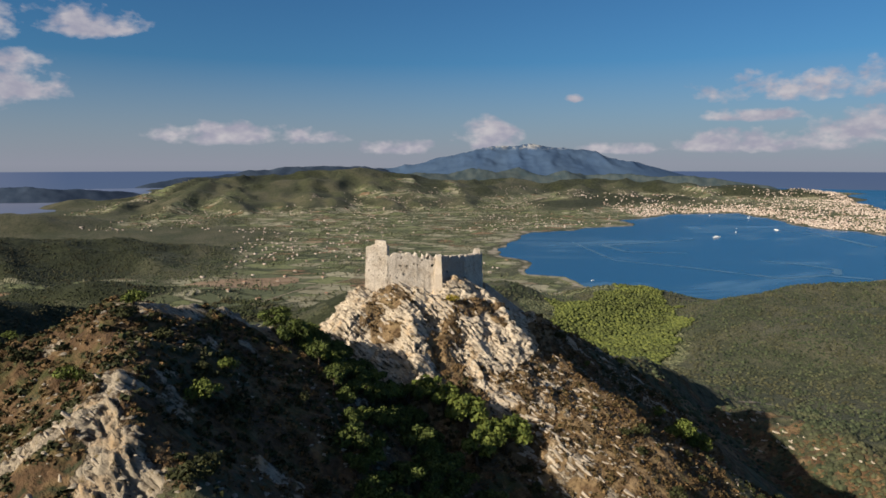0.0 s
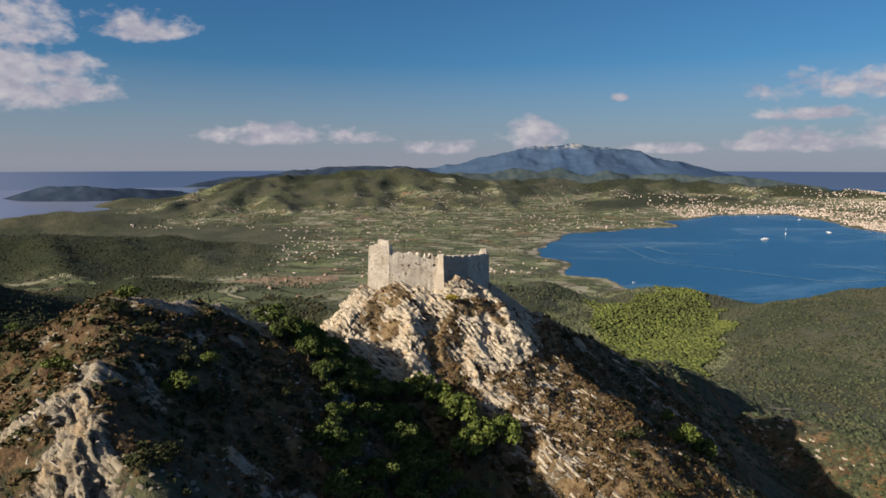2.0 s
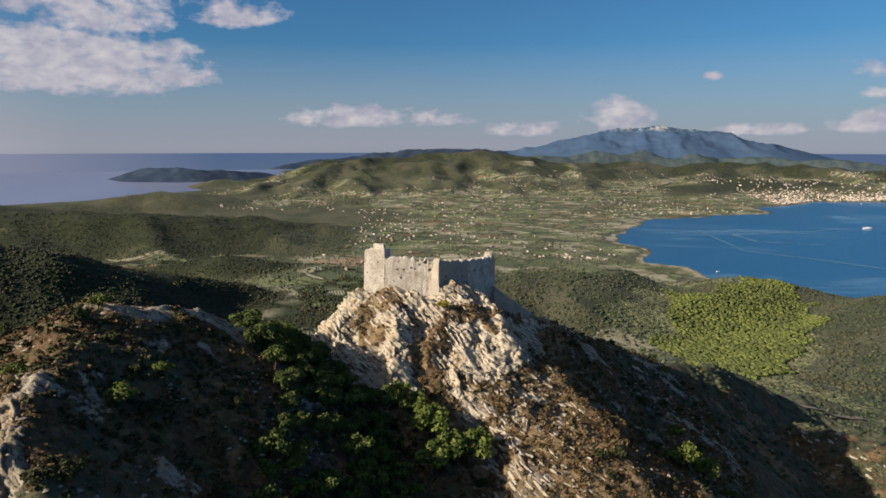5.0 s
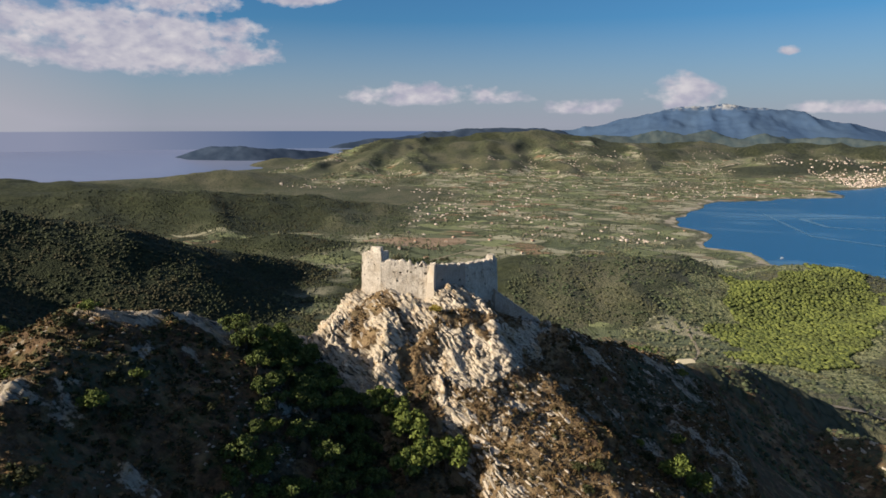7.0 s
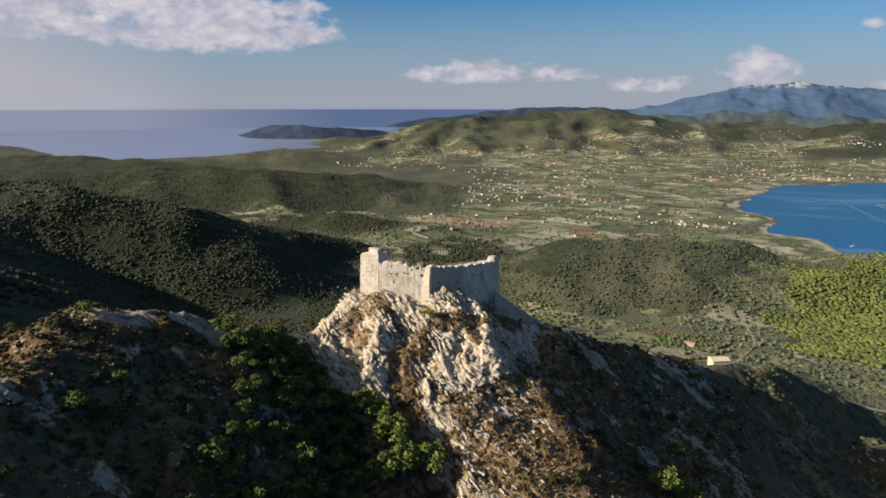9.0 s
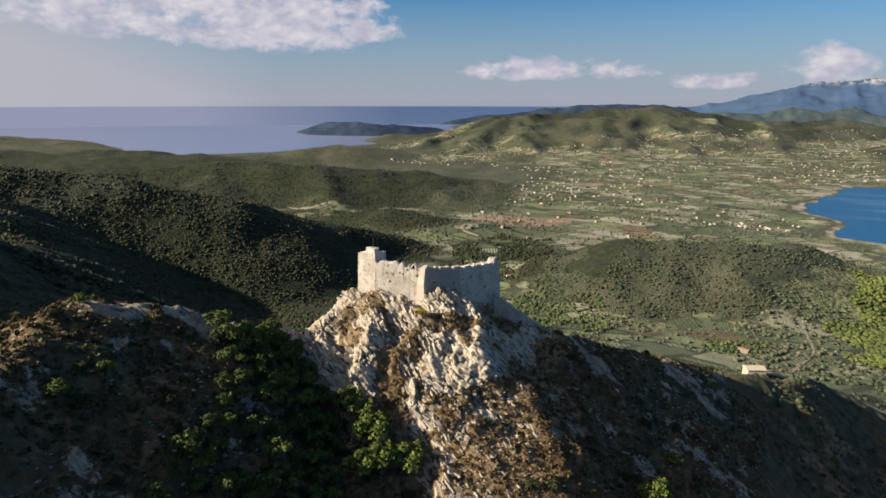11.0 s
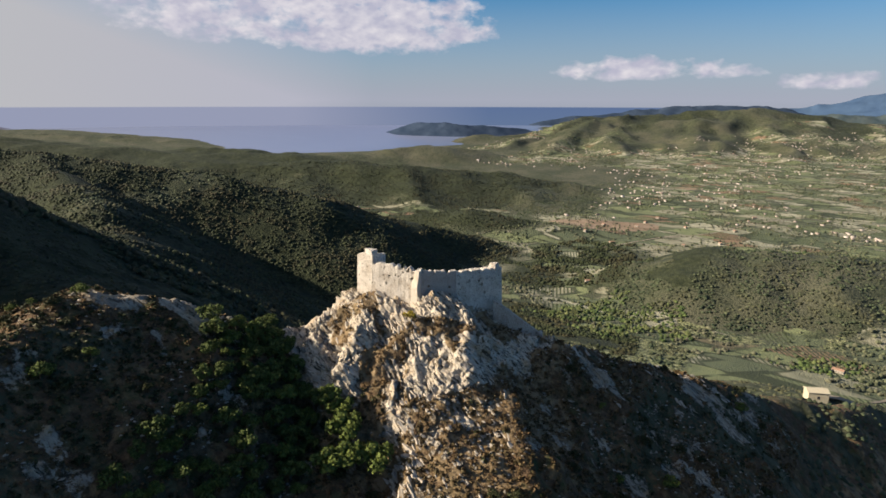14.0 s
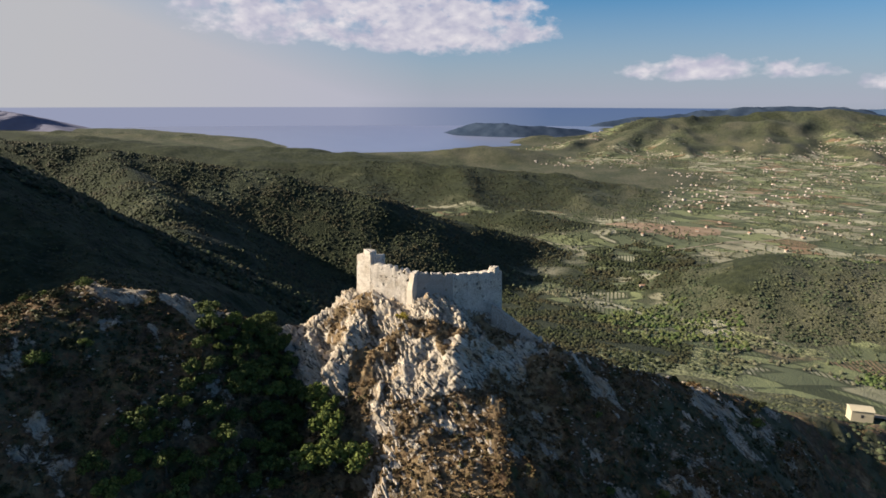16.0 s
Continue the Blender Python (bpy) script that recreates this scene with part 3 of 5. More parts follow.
def land(x, y, fine=True):
    """Height above the sea at the true place x, y, and the covers."""
    d = np.hypot(x - HUB[0], y - HUB[1])
    wx, wy = x + 60 * fbm(x / 400, y / 400, 3, 5) * sstep(900, 3500, d), y + 60 * fbm(x / 400, y / 400, 3, 9) * sstep(900, 3500, d)
    sd = shore(wx, wy)
    base = np.clip(sd * 0.035, -420, 12) + np.clip(sd - 340, 0, 4000) * 0.007
    base = base + 130 * np.exp(-((x + 350) ** 2 + (y - 350) ** 2) / 620.0 ** 2) + 60 * np.exp(-((x - 500) ** 2 + (y - 500) ** 2) / 500.0 ** 2)
    gate = sstep(-60, 150, sd)
    h = base + 2.5 * fbm(x / 160, y / 160, 4, 3) * gate
    hills = np.full_like(h, -200.0)
    for slope, wide, pts in HILLS:
        hills = smax(hills, crest(wx, wy, pts, slope, wide), 25.0)
    for pts in SPURS:
        hills = smax(hills, crest(wx + 50 * fbm(x / 260, y / 500, 2, 28), wy, pts, 0.40, 35), 22.0)
    up = np.clip(hills - base, 0, 400)
    remote = sstep(3500, 6000, d)
    gully = ((ridged((wx + 0.25 * wy) / 760 + 0.25 * fbm(wx / 700, wy / 700, 2, 20), (wy - 0.3 * wx) / 2600, 2, 21) - 0.72) * (np.minimum(up * 0.26, 75) * sstep(1.05, 0.6, up / 340) + 12) + (ridged((wx - 0.3 * wy) / 420, wy / 900, 2, 27) - 0.7) * np.minimum(up * 0.14, 34)) * remote + (ridged(wx / 640, wy / 640, 3, 23) - 0.75) * np.minimum(up * 0.16, 20) * (1 - remote) * sstep(1400, 2000, d) + (ridged(wx / 330, wy / 330, 3, 23) - 0.7) * np.minimum(up * 0.06, 7) * sstep(2000, 1400, d)
    gully = gully + sstep(2000, 2800, d) * (1 - remote) * fbm(x / 420, y / 420, 4, 35) * np.minimum(up * 0.22, 20)
    gully = gully + fbm(x / 70, y / 70, 4, 31) * np.minimum(up * 0.05, 4)
    h = smax(h, hills + gully * gate, 20.0)
    # the castle's mountain
    nx, ny = x + 3.5 * fbm(x / 22, y / 22, 3, 41), y + 3.5 * fbm(x / 22, y / 22, 3, 44)
    near = smax(crest(nx, ny, KNOB, 0.72, 5), crest(nx, ny, KNOB_FLANK, 0.82, 3), 4.0)
    near = smax(near, crest(nx, ny, SPUR, 0.80, 4), 4.0)
    near = smax(near, crest(nx, ny, RIDGE, 0.78, 4), 4.0)
    near = smax(near, crest(nx, ny, SHOULDER, 0.82, 2.5), 3.0)
    near = smax(near, crest(nx, ny, BENCH, 0.62, 6), 4.0)
    east = (x - 24) * 0.82 + (y - 142.5) * 0.57
    near = near - 1.7 * sstep(-0.5, 5.5, east) * sstep(182, 168, y) * sstep(20, 34, x + 0.25 * (150 - y))
    # the broken western edge of the spur
    run, off = (x - 10) * 0.714 - (y - 121.5) * 0.70, (x - 10) * -0.70 - (y - 121.5) * 0.714
    near = near - 4.0 * sstep(-0.8, 2.2, off + 1.2 * fbm(x / 4, y / 4, 2, 47)) * sstep(0, 6, run) * sstep(40, 28, run) * sstep(13, 5, off)
    near = smax(near, crest(nx, ny, BACK, 0.55, 20), 6.0)
    near = smax(near, crest(nx, ny, HIGH, 0.62, 12), 6.0)
    near = smax(near, crest(nx, ny, [(130, 262, 316), (147, 222, 322), (168, 178, 312)], 0.62, 5), 4.0)
    near = smax(near, crest(nx, ny, TERRACE, 0.42, 10), 6.0)
    summit = crest(x + 0.4 * (nx - x), y + 0.4 * (ny - y), SUMMIT, 1.2, 2.0)
    summit = smax(summit, crest(x, y, [(0.8, 143.6, 393.6), (3.6, 146.6, 394.8), (6.0, 149.8, 392.4)], 1.1, 0.6), 1.0)
    summit = smax(summit, crest(x + 0.3 * (nx - x), y + 0.3 * (ny - y), CRAG, 1.15, 1.5), 1.5)
    sx_, sy_ = x + 0.22 * (nx - x), y + 0.22 * (ny - y)
    for pts in BUTTRESSES:
        summit = smax(summit, crest(sx_, sy_, pts, 1.3, 1.0), 2.0)
    near = smax(near, summit, 2.0)
    far_side = sstep(150, 600, d)
    near = near + far_side * (ridged(x / 170, y / 170, 4, 61) - 0.8) * 14
    h = smax(h, near, 10.0)
    on = sstep(-14, 6, near - h + 8) * (1 - sstep(450, 900, d))
    # covers
    patch = fbm(x / 17, y / 17, 4, 71)
    chip = fbm(x / 5, y / 5, 3, 73)
    from_crag = np.minimum.reduce([near_line(x, y, SUMMIT), near_line(x, y, CRAG), *[near_line(x, y, pts) + 11 for pts in BUTTRESSES]])
    crag = sstep(21.5, 18.5, from_crag + 2.5 * patch + 0.35 * np.clip(x - 8, 0, 12)) * sstep(376.6, 379.6, h + 1.5 * patch)
    crag = crag * (1 - 0.18 * sstep(4, 9, x) * sstep(142, 147, y))
    sunny = sstep(-4, 0.5, (x + 30) * -0.78 + (y - 58) * -0.63)       # the knob's side towards the sun
    knob_rock = sstep(24, 13, near_line(x, y, KNOB_FLANK[2:])) * sunny * sstep(400, 397.5, h) * sstep(68, 60, y + 2 * patch) * (0.76 + 0.45 * patch + 0.65 * chip)
    knob_rock = np.maximum(knob_rock, sstep(4.5, 1.5, np.minimum(np.hypot(x + 43.5, y - 94.5), np.hypot(x + 42.0, y - 102.0))) * (0.55 + 0.5 * chip))
    knob_rock = np.maximum(knob_rock, sstep(9, 3, near_line(x, y, [(-42, 95), (-40, 102), (-35, 107)])) * (0.52 + 0.5 * chip + 0.3 * patch))
    knob_rock = np.maximum(knob_rock, sstep(16, 5, near_line(x, y, [(-30, 70), (-28, 88), (-30, 98)])) * (0.14 + 0.5 * chip + 0.35 * patch))
    knob_rock = np.maximum(knob_rock, sstep(5, 2, near_line(x, y, [(-31, 89), (-22.5, 95)])) * (0.42 + 0.5 * chip))
    edge_rock = sstep(6, 2, near_line(x, y, [(12, 120), (16, 116), (22, 109), (32, 98)])) * 0.55
    on = on * sstep(330, 250, d)
    flank = sstep(30, 8, near_line(x, y, RIDGE[1:5]))
    slope_rock = on * (0.02 + 0.13 * flank + 0.26 * flank * fbm(x / 9 + y / 14, y / 26, 3, 79) + 0.05 * sstep(14, 26, x) + 0.26 * patch + 0.45 * chip)
    ledges = np.minimum.reduce([near_line(x, y, [(10.5, 143.5), (8.4, 141), (3.5, 136.4), (0.6, 132), (-1.5, 127.5), (1, 124.5)]) / 1.5, near_line(x, y, [(-9.5, 135.6), (-6.5, 135.2), (-3, 133)]) / 1.3, near_line(x, y, [(-14.5, 139.4), (-9.5, 138.6)]) / 1.2, near_line(x, y, [(-13, 130), (-9.5, 129)]) / 0.9, near_line(x, y, [(11, 139.2), (13.5, 138)]) / 0.9])
    crag = crag * (1 - 0.75 * sstep(2.3, 1.0, ledges + 0.7 * chip))
    rock = np.clip(np.maximum.reduce([crag * (0.86 + 0.36 * patch + 0.34 * chip), knob_rock, edge_rock * (1 + 0.8 * chip), slope_rock * sstep(320, 350, h)]), 0, 1)
    heath = np.maximum(sstep(26, 10, np.minimum(near_line(x, y, SPUR[:5]), near_line(x, y, SHOULDER))) * 0.95, on * (0.40 + 0.3 * fbm(x / 30, y / 30, 3, 77)) + 0.85 * sstep(20, 8, near_line(x, y, KNOB[1:4])))
    heath = np.maximum(heath, on * sstep(60, 45, near_line(x, y, KNOB_FLANK)) * (0.60 + 0.4 * patch))
    heath = np.maximum(heath, on * sstep(10, 30, x) * (0.58 + 0.5 * fbm(x / 12, y / 12, 3, 78)))
    heath = np.maximum(heath, on * sunny * (0.62 + 0.4 * chip) * sstep(46, 30, near_line(x, y, KNOB)))
    heath = np.minimum(heath, 0.78)
    heath = np.where(x > 82, np.clip(on, 0, 1) * (0.62 + 0.35 * chip + 0.3 * patch), heath)
    bench = sstep(26, 12, np.minimum(near_line(x, y, SPUR[:4]), near_line(x, y, SHOULDER[:3]))) * sstep(96, 108, y)
    heath = np.clip(np.maximum.reduce([heath, sstep(25, 19, from_crag) * 0.95, bench]), 0, 1)
    steep_gate = sstep(45, 12, h - np.minimum(base, 60)) * gate
    field = np.clip(steep_gate * np.where(d < 1900, 0.48 + 0.55 * fbm(x / 170, y / 170, 3, 83), 0.75 + 0.3 * fbm(x / 500, y / 500, 3, 81)), 0, 1) * sstep(650, 850, d)
    field = field * (1 - 0.75 * sstep(-600, -1200, x) * sstep(4600, 3600, y)) * (1 - 0.8 * sstep(-2000, -2600, x))
    field = np.maximum(field, np.clip(remote * gate * sstep(-3600, -3000, x) * (0.25 + 0.45 * fbm(x / 420, y / 1100, 3, 88)), 0, 0.8))
    field = field * (1 - 0.7 * sstep(300, 420, x) * sstep(2100, 1900, d))
    field = field * (1 - sstep(-80, -180, x) * sstep(1150, 1000, y))
    fx, fy = x + 35 * fbm(x / 80, y / 80, 3, 15), y + 35 * fbm(x / 80, y / 80, 3, 16)
    for poly in FARMS:
        field = np.maximum(field, np.where(inside(fx, fy, poly), 0.62 + 0.5 * fbm(x / 55, y / 55, 2, 18), 0.0))
    pine = np.where(inside(x + 40 * fbm(x / 90, y / 90, 3, 12), y + 40 * fbm(x / 90, y / 90, 3, 14), PINEWOOD), 1.0, 0.0) * gate
    lim = -110 - 950 * sstep(1500, 2300, y)
    wood = np.clip(sstep(lim, lim - 150, x) * sstep(3500, 3000, y) * (0.95 + 0.35 * fbm(x / 190, y / 190, 3, 85)) * (1 - field), 0, 1) * sstep(180, 270, d)
    hollow = np.min([near_line(x, y, pts) for pts in SPURS], axis=0) + 130 * fbm(x / 330, y / 330, 3, 86)
    wood = np.maximum(wood, remote * gate * sstep(110, 260, hollow) * sstep(20, 60, h) * 0.62)
    field = field * (1 - 0.6 * remote * sstep(110, 260, hollow) * sstep(20, 60, h))
    hump = inside(x + 40 * fbm(x / 90, y / 90, 2, 13), y + 40 * fbm(x / 90, y / 90, 2, 17), MAQUIS_HILL)
    field = np.where(hump, 0.0, field)
    grass = np.clip(sstep(-450, -150, x) * sstep(650, 900, d) * sstep(2900, 2300, d) * (0.72 + 0.6 * fbm(x / 120, y / 120, 3, 87)), 0, 1) * (1 - pine) * (1 - sstep(0.35, 0.6, field)) * np.where(hump, 0.25, 1.0) * (1 - 0.85 * sstep(480, 600, x - 0.12 * (y - 1450)))
    if fine:
        h = h + (on * 0.5 * fbm(x / 4, y / 4, 4, 97) + rock * 0.5 * fbm(x / 1.9, y / 1.9, 3, 92)) * sstep(500, 250, d)
    return h, rock, heath, field, pine, wood, grass


NEAR = (-92.0, 78.0, 34.0, 232.0)     # the fine sheet of the castle's crag, knob and ridge


def in_near(x, y, margin):
    return np.minimum.reduce([x - NEAR[0], NEAR[1] - x, y - NEAR[2], NEAR[3] - y]) - margin


def polar(az_steps, radii):
    a, r = np.meshgrid(np.radians(az_steps), radii)
    x, y = HUB[0] + np.sin(a) * r, HUB[1] + np.cos(a) * r
    n, m = a.shape
    i = np.arange(n - 1)[:, None] * m
    j, k = np.arange(m), (np.arange(m) + 1) % m
    quads = np.stack([i + j, i + m + j, i + m + k, i + k], -1).reshape(-1, 4)
    return x.ravel(), y.ravel(), quads[:, ::-1]


radii = [0.5]
while radii[-1] < 11600:
    r = radii[-1]
    radii.append(r + (6.0 if r < 180 else r * 0.007 if r < 700 else r * 0.0085 if r < 6000 else r * 0.0105 if r < 9500 else r * 0.02))
azs = np.concatenate([np.arange(-79, 40, 0.29), np.arange(41, 279.9, 3.0)])
gx, gy, gq = polar(azs, np.array(radii))
gz, rock_c, heath_c, field_c, pine_c, wood_c, grass_c = land(gx, gy)
gz = gz - 5.0 * sstep(0, 8, in_near(gx, gy, 3.0))
wx_, wy_, wz_, _ = warp(gx, gy, gz)
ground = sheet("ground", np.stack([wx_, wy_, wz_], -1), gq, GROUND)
lay_normals(ground, np.stack([gx, gy, gz], -1), gq)
tagged(ground, "hilly Mediterranean island ground of scrub, rock and fields", "ground", kind="structure")
for name, v in (("rock", rock_c), ("heath", heath_c), ("field", field_c), ("pine", pine_c), ("wood", wood_c), ("grass", grass_c)):
    ground.data.attributes.new(name, "FLOAT", "POINT").data.foreach_set("value", v.astype(np.float32))
ground.data.attributes.new("soil", "FLOAT", "POINT").data.foreach_set("value", inside(gx + 25 * fbm(gx / 60, gy / 60, 2, 19), gy, PLOUGHED).astype(np.float32))
ground.data.attributes.new("sand", "FLOAT", "POINT").data.foreach_set("value", (sstep(0.1, 0.5, gz) * sstep(1.7, 1.0, gz) * (gx > 0) * (gy > 1700)).astype(np.float32))
ground.data.attributes.new("place", "FLOAT_VECTOR", "POINT").data.foreach_set("vector", np.stack([gx, gy, gz], -1).astype(np.float32).ravel())

# ---- the castle's hill ----
STEEP = (-31.0, 26.0, 111.0, 173.0)     # the crag itself, in finer mesh


def in_box(x, y, box):
    return np.minimum.reduce([x - box[0], box[1] - x, y - box[2], box[3] - y])


BED = np.array((0.58, 0.30, 0.74)) / np.linalg.norm((0.58, 0.30, 0.74))     # across the beds
STRIKE = np.cross(BED, (0, 0, 1)) / np.linalg.norm(np.cross(BED, (0, 0, 1)))
DOWN = np.cross(STRIKE, BED)      # along the beds, up or down the dip


def chance(i, j, k, seed):
    """A fixed random number in -1..1 for each cell."""
    h = (i.astype(np.int64) * 374761393 + j.astype(np.int64) * 668265263 + k.astype(np.int64) * 2147483647 + seed * 1274126177) & 0xFFFFFFFF
    h = ((h ^ (h >> 13)) * 1274126177) & 0xFFFFFFFF
    h = ((h ^ (h >> 15)) * 668265263) & 0xFFFFFFFF
    return ((h ^ (h >> 16)) & 0xFFFF) / 32767.5 - 1.0


def strata(x, y, z):
    """How far the broken beds of the rock stand out, by layers that are cut into slabs."""
    b = BED[0] * x + BED[1] * y + BED[2] * z + 2.2 * fbm(x / 12, y / 12, 2, 91) + 0.22 * fbm(x / 2.5, (y + z) / 2.5, 2, 90)
    u = DOWN[0] * x + DOWN[1] * y + DOWN[2] * z + 0.5 * fbm(x / 4, y / 4, 2, 95)
    w = STRIKE[0] * x + STRIKE[1] * y + STRIKE[2] * z + 0.6 * fbm(x / 3, z / 3, 2, 96)
    out = np.zeros_like(x)
    for n, (thick, long, wide, amp) in enumerate(((3.2, 9.0, 7.0, 0.46), (1.20, 5.0, 4.4, 0.44), (0.50, 2.6, 2.6, 0.22))):
        i = np.floor(b / thick)
        f = b / thick - i
        ju = u / long + chance(i, i, i, n)
        j = np.floor(ju)
        kw = w / wide + chance(i, j, i, n + 7)
        k = np.floor(kw)
        e = np.minimum.reduce([f * thick, (1 - f) * thick, (ju - j) * long * 0.8, (1 - ju + j) * long * 0.8, (kw - k) * wide * 0.8, (1 - kw + k) * wide * 0.8])
        out += amp * chance(i, j, k, n + 20) + amp * (f - 0.5) * 1.1 - amp * 0.9 * sstep(0.14 * thick + 0.10, 0.0, e)
    some = sstep(-0.45, 0.35, fbm(x / 4.5, (y + 0.8 * z) / 4.5, 2, 94))      # some faces stay whole
    return out * (0.30 + 0.95 * some) + 0.5 * fbm(x / 3.5, (y + z) / 3.5, 2, 99) + 0.10 * vnoise(x / 0.5, (y + z) / 0.5, 93)


def hill_sheet(name, box, step, holes, label, material=None):
    ax, ay = np.arange(box[0], box[1] + 0.01, step), np.arange(box[2], box[3] + 0.01, step)
    x, y = (v.ravel() for v in np.meshgrid(ax, ay))
    z, *covers = land(x, y)
    n = (len(ay), len(ax))
    slope_y, slope_x = np.gradient(land(x, y, False)[0].reshape(n), step)
    up = np.stack([-slope_x.ravel(), -slope_y.ravel(), np.ones(len(x))], -1)
    up /= np.linalg.norm(up, axis=1)[:, None]
    from_top = np.minimum(near_line(x, y, CRAG), near_line(x, y, SUMMIT))
    lift = strata(x, y, z) * (0.45 + 0.55 * sstep(34, 24, from_top) + 0.2 * sstep(70, 62, y)) * sstep(0.30, 0.62, covers[0]) * sstep(0.0, 3.0, in_box(x, y, box))
    z = z - 4.0 * sstep(1.2, 0.0, in_box(x, y, box))
    for hole in holes:
        z = z - 3.0 * sstep(1.5, 4.0, in_box(x, y, hole))
    i, j = np.meshgrid(np.arange(len(ay) - 1) * len(ax), np.arange(len(ax) - 1), indexing="ij")
    quads = np.stack([i + j, i + j + 1, i + j + len(ax) + 1, i + j + len(ax)], -1).reshape(-1, 4)
    for hole in holes:
        quads = quads[in_box(x[quads[:, 0]], y[quads[:, 0]], hole) < 5.0]
    ob = sheet(name, np.stack([x, y, z], -1) + up * lift[:, None], quads, material or GROUND)
    for key, v in zip(("rock", "heath", "field", "pine", "wood", "grass"), covers):
        ob.data.attributes.new(key, "FLOAT", "POINT").data.foreach_set("value", v.astype(np.float32))
    ob.data.attributes.new("place", "FLOAT_VECTOR", "POINT").data.foreach_set("vector", np.stack([x, y, z], -1).astype(np.float32).ravel())
    return tagged(ob, label, "hillside", kind="structure")


OUTCROP = (-62.0, -12.0, 36.0, 84.0)     # the rocky sunward side of the knob
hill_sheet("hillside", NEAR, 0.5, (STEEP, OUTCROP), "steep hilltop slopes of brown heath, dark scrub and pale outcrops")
hill_sheet("outcrop", OUTCROP, 0.2, (), "pale yellowish outcrops and brown heath on the knob")
hill_sheet("crag", STEEP, 0.165, (), "pale limestone crag of tilted beds under the castle", CRAGROCK)

# ---- the sea ----
sr = [900.0]
while sr[-1] < 12000:
    sr.append(sr[-1] * 1.035)
sx, sy, sq = polar(np.arange(-180, 180, 1.5), np.array(sr))
wx_, wy_, wz_, _ = warp(sx, sy, np.zeros_like(sx))
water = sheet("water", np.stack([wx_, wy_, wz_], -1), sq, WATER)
tagged(water, "deep blue calm sea and bay with pale wakes", "sea", kind="structure")

# ---- far coasts ----


def far_range(lines, az0, az1, r0, r1, slope, rough, label, material=None):
    """A distant range seen over the sea and the nearer hills."""
    steps = np.arange(az0, az1, 0.16)
    x, y, q = polar(steps, np.geomspace(r0, r1, 90))
    q = q[np.arange(len(q)) % len(steps) < len(steps) - 1]
    z = crest(x, y, lines, slope, 45)
    z = z + (ridged(x / rough, y / rough, 6, 3) - 0.9) * np.clip(z, 0, 700) * 0.12 + (ridged(x / (rough * 0.22), y / (rough * 0.22), 3, 8) - 0.9) * np.clip(z, 0, 900) * 0.022
    q = q[z[q].max(axis=1) > 2.0]
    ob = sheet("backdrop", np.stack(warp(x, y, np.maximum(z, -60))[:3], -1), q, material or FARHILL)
    lay_normals(ob, np.stack([x, y, np.maximum(z, -60)], -1), q)
    return tagged(ob, label, "mountain", kind="structure")


far_range(MOUNTAIN, -14, 26, 14500, 22000, 0.30, 1500, "distant granite mountain massif under clouds, haze blue in its colour")
# haze is put into these hills as a bluish base colour
far_range(INNER, -9, 28, 10900, 15500, 0.42, 620, "wooded hills beyond the bay's plain, tinted blue-green for haze", mat_plain("hazed_wooded_hills", (0.040, 0.062, 0.078), (0.076, 0.098, 0.104), 0.02, 1.0, 0.0))
far_range(CAPE, -44, -22, 6000, 10900, 0.34, 500, "dark wooded cape across the open sea, tinted blue for haze", CAPEWOOD)
far_range(FAR_CAPE, -27, -3, 10500, 15500, 0.32, 900, "dark wooded headland far along the coast, haze blue in its colour", CAPEWOOD)
# a pale lavender base colour stands in for the haze before this mountain
far_range(CALAMITA, -80, -62, 9000, 16500, 0.24, 1100, "mountain beyond the hills, pale lavender haze in its colour", mat_plain("hazed_pale_mountain", (0.150, 0.155, 0.215), (0.185, 0.190, 0.250), 0.01, 1.0, 0.0))

# ---- the castle ----


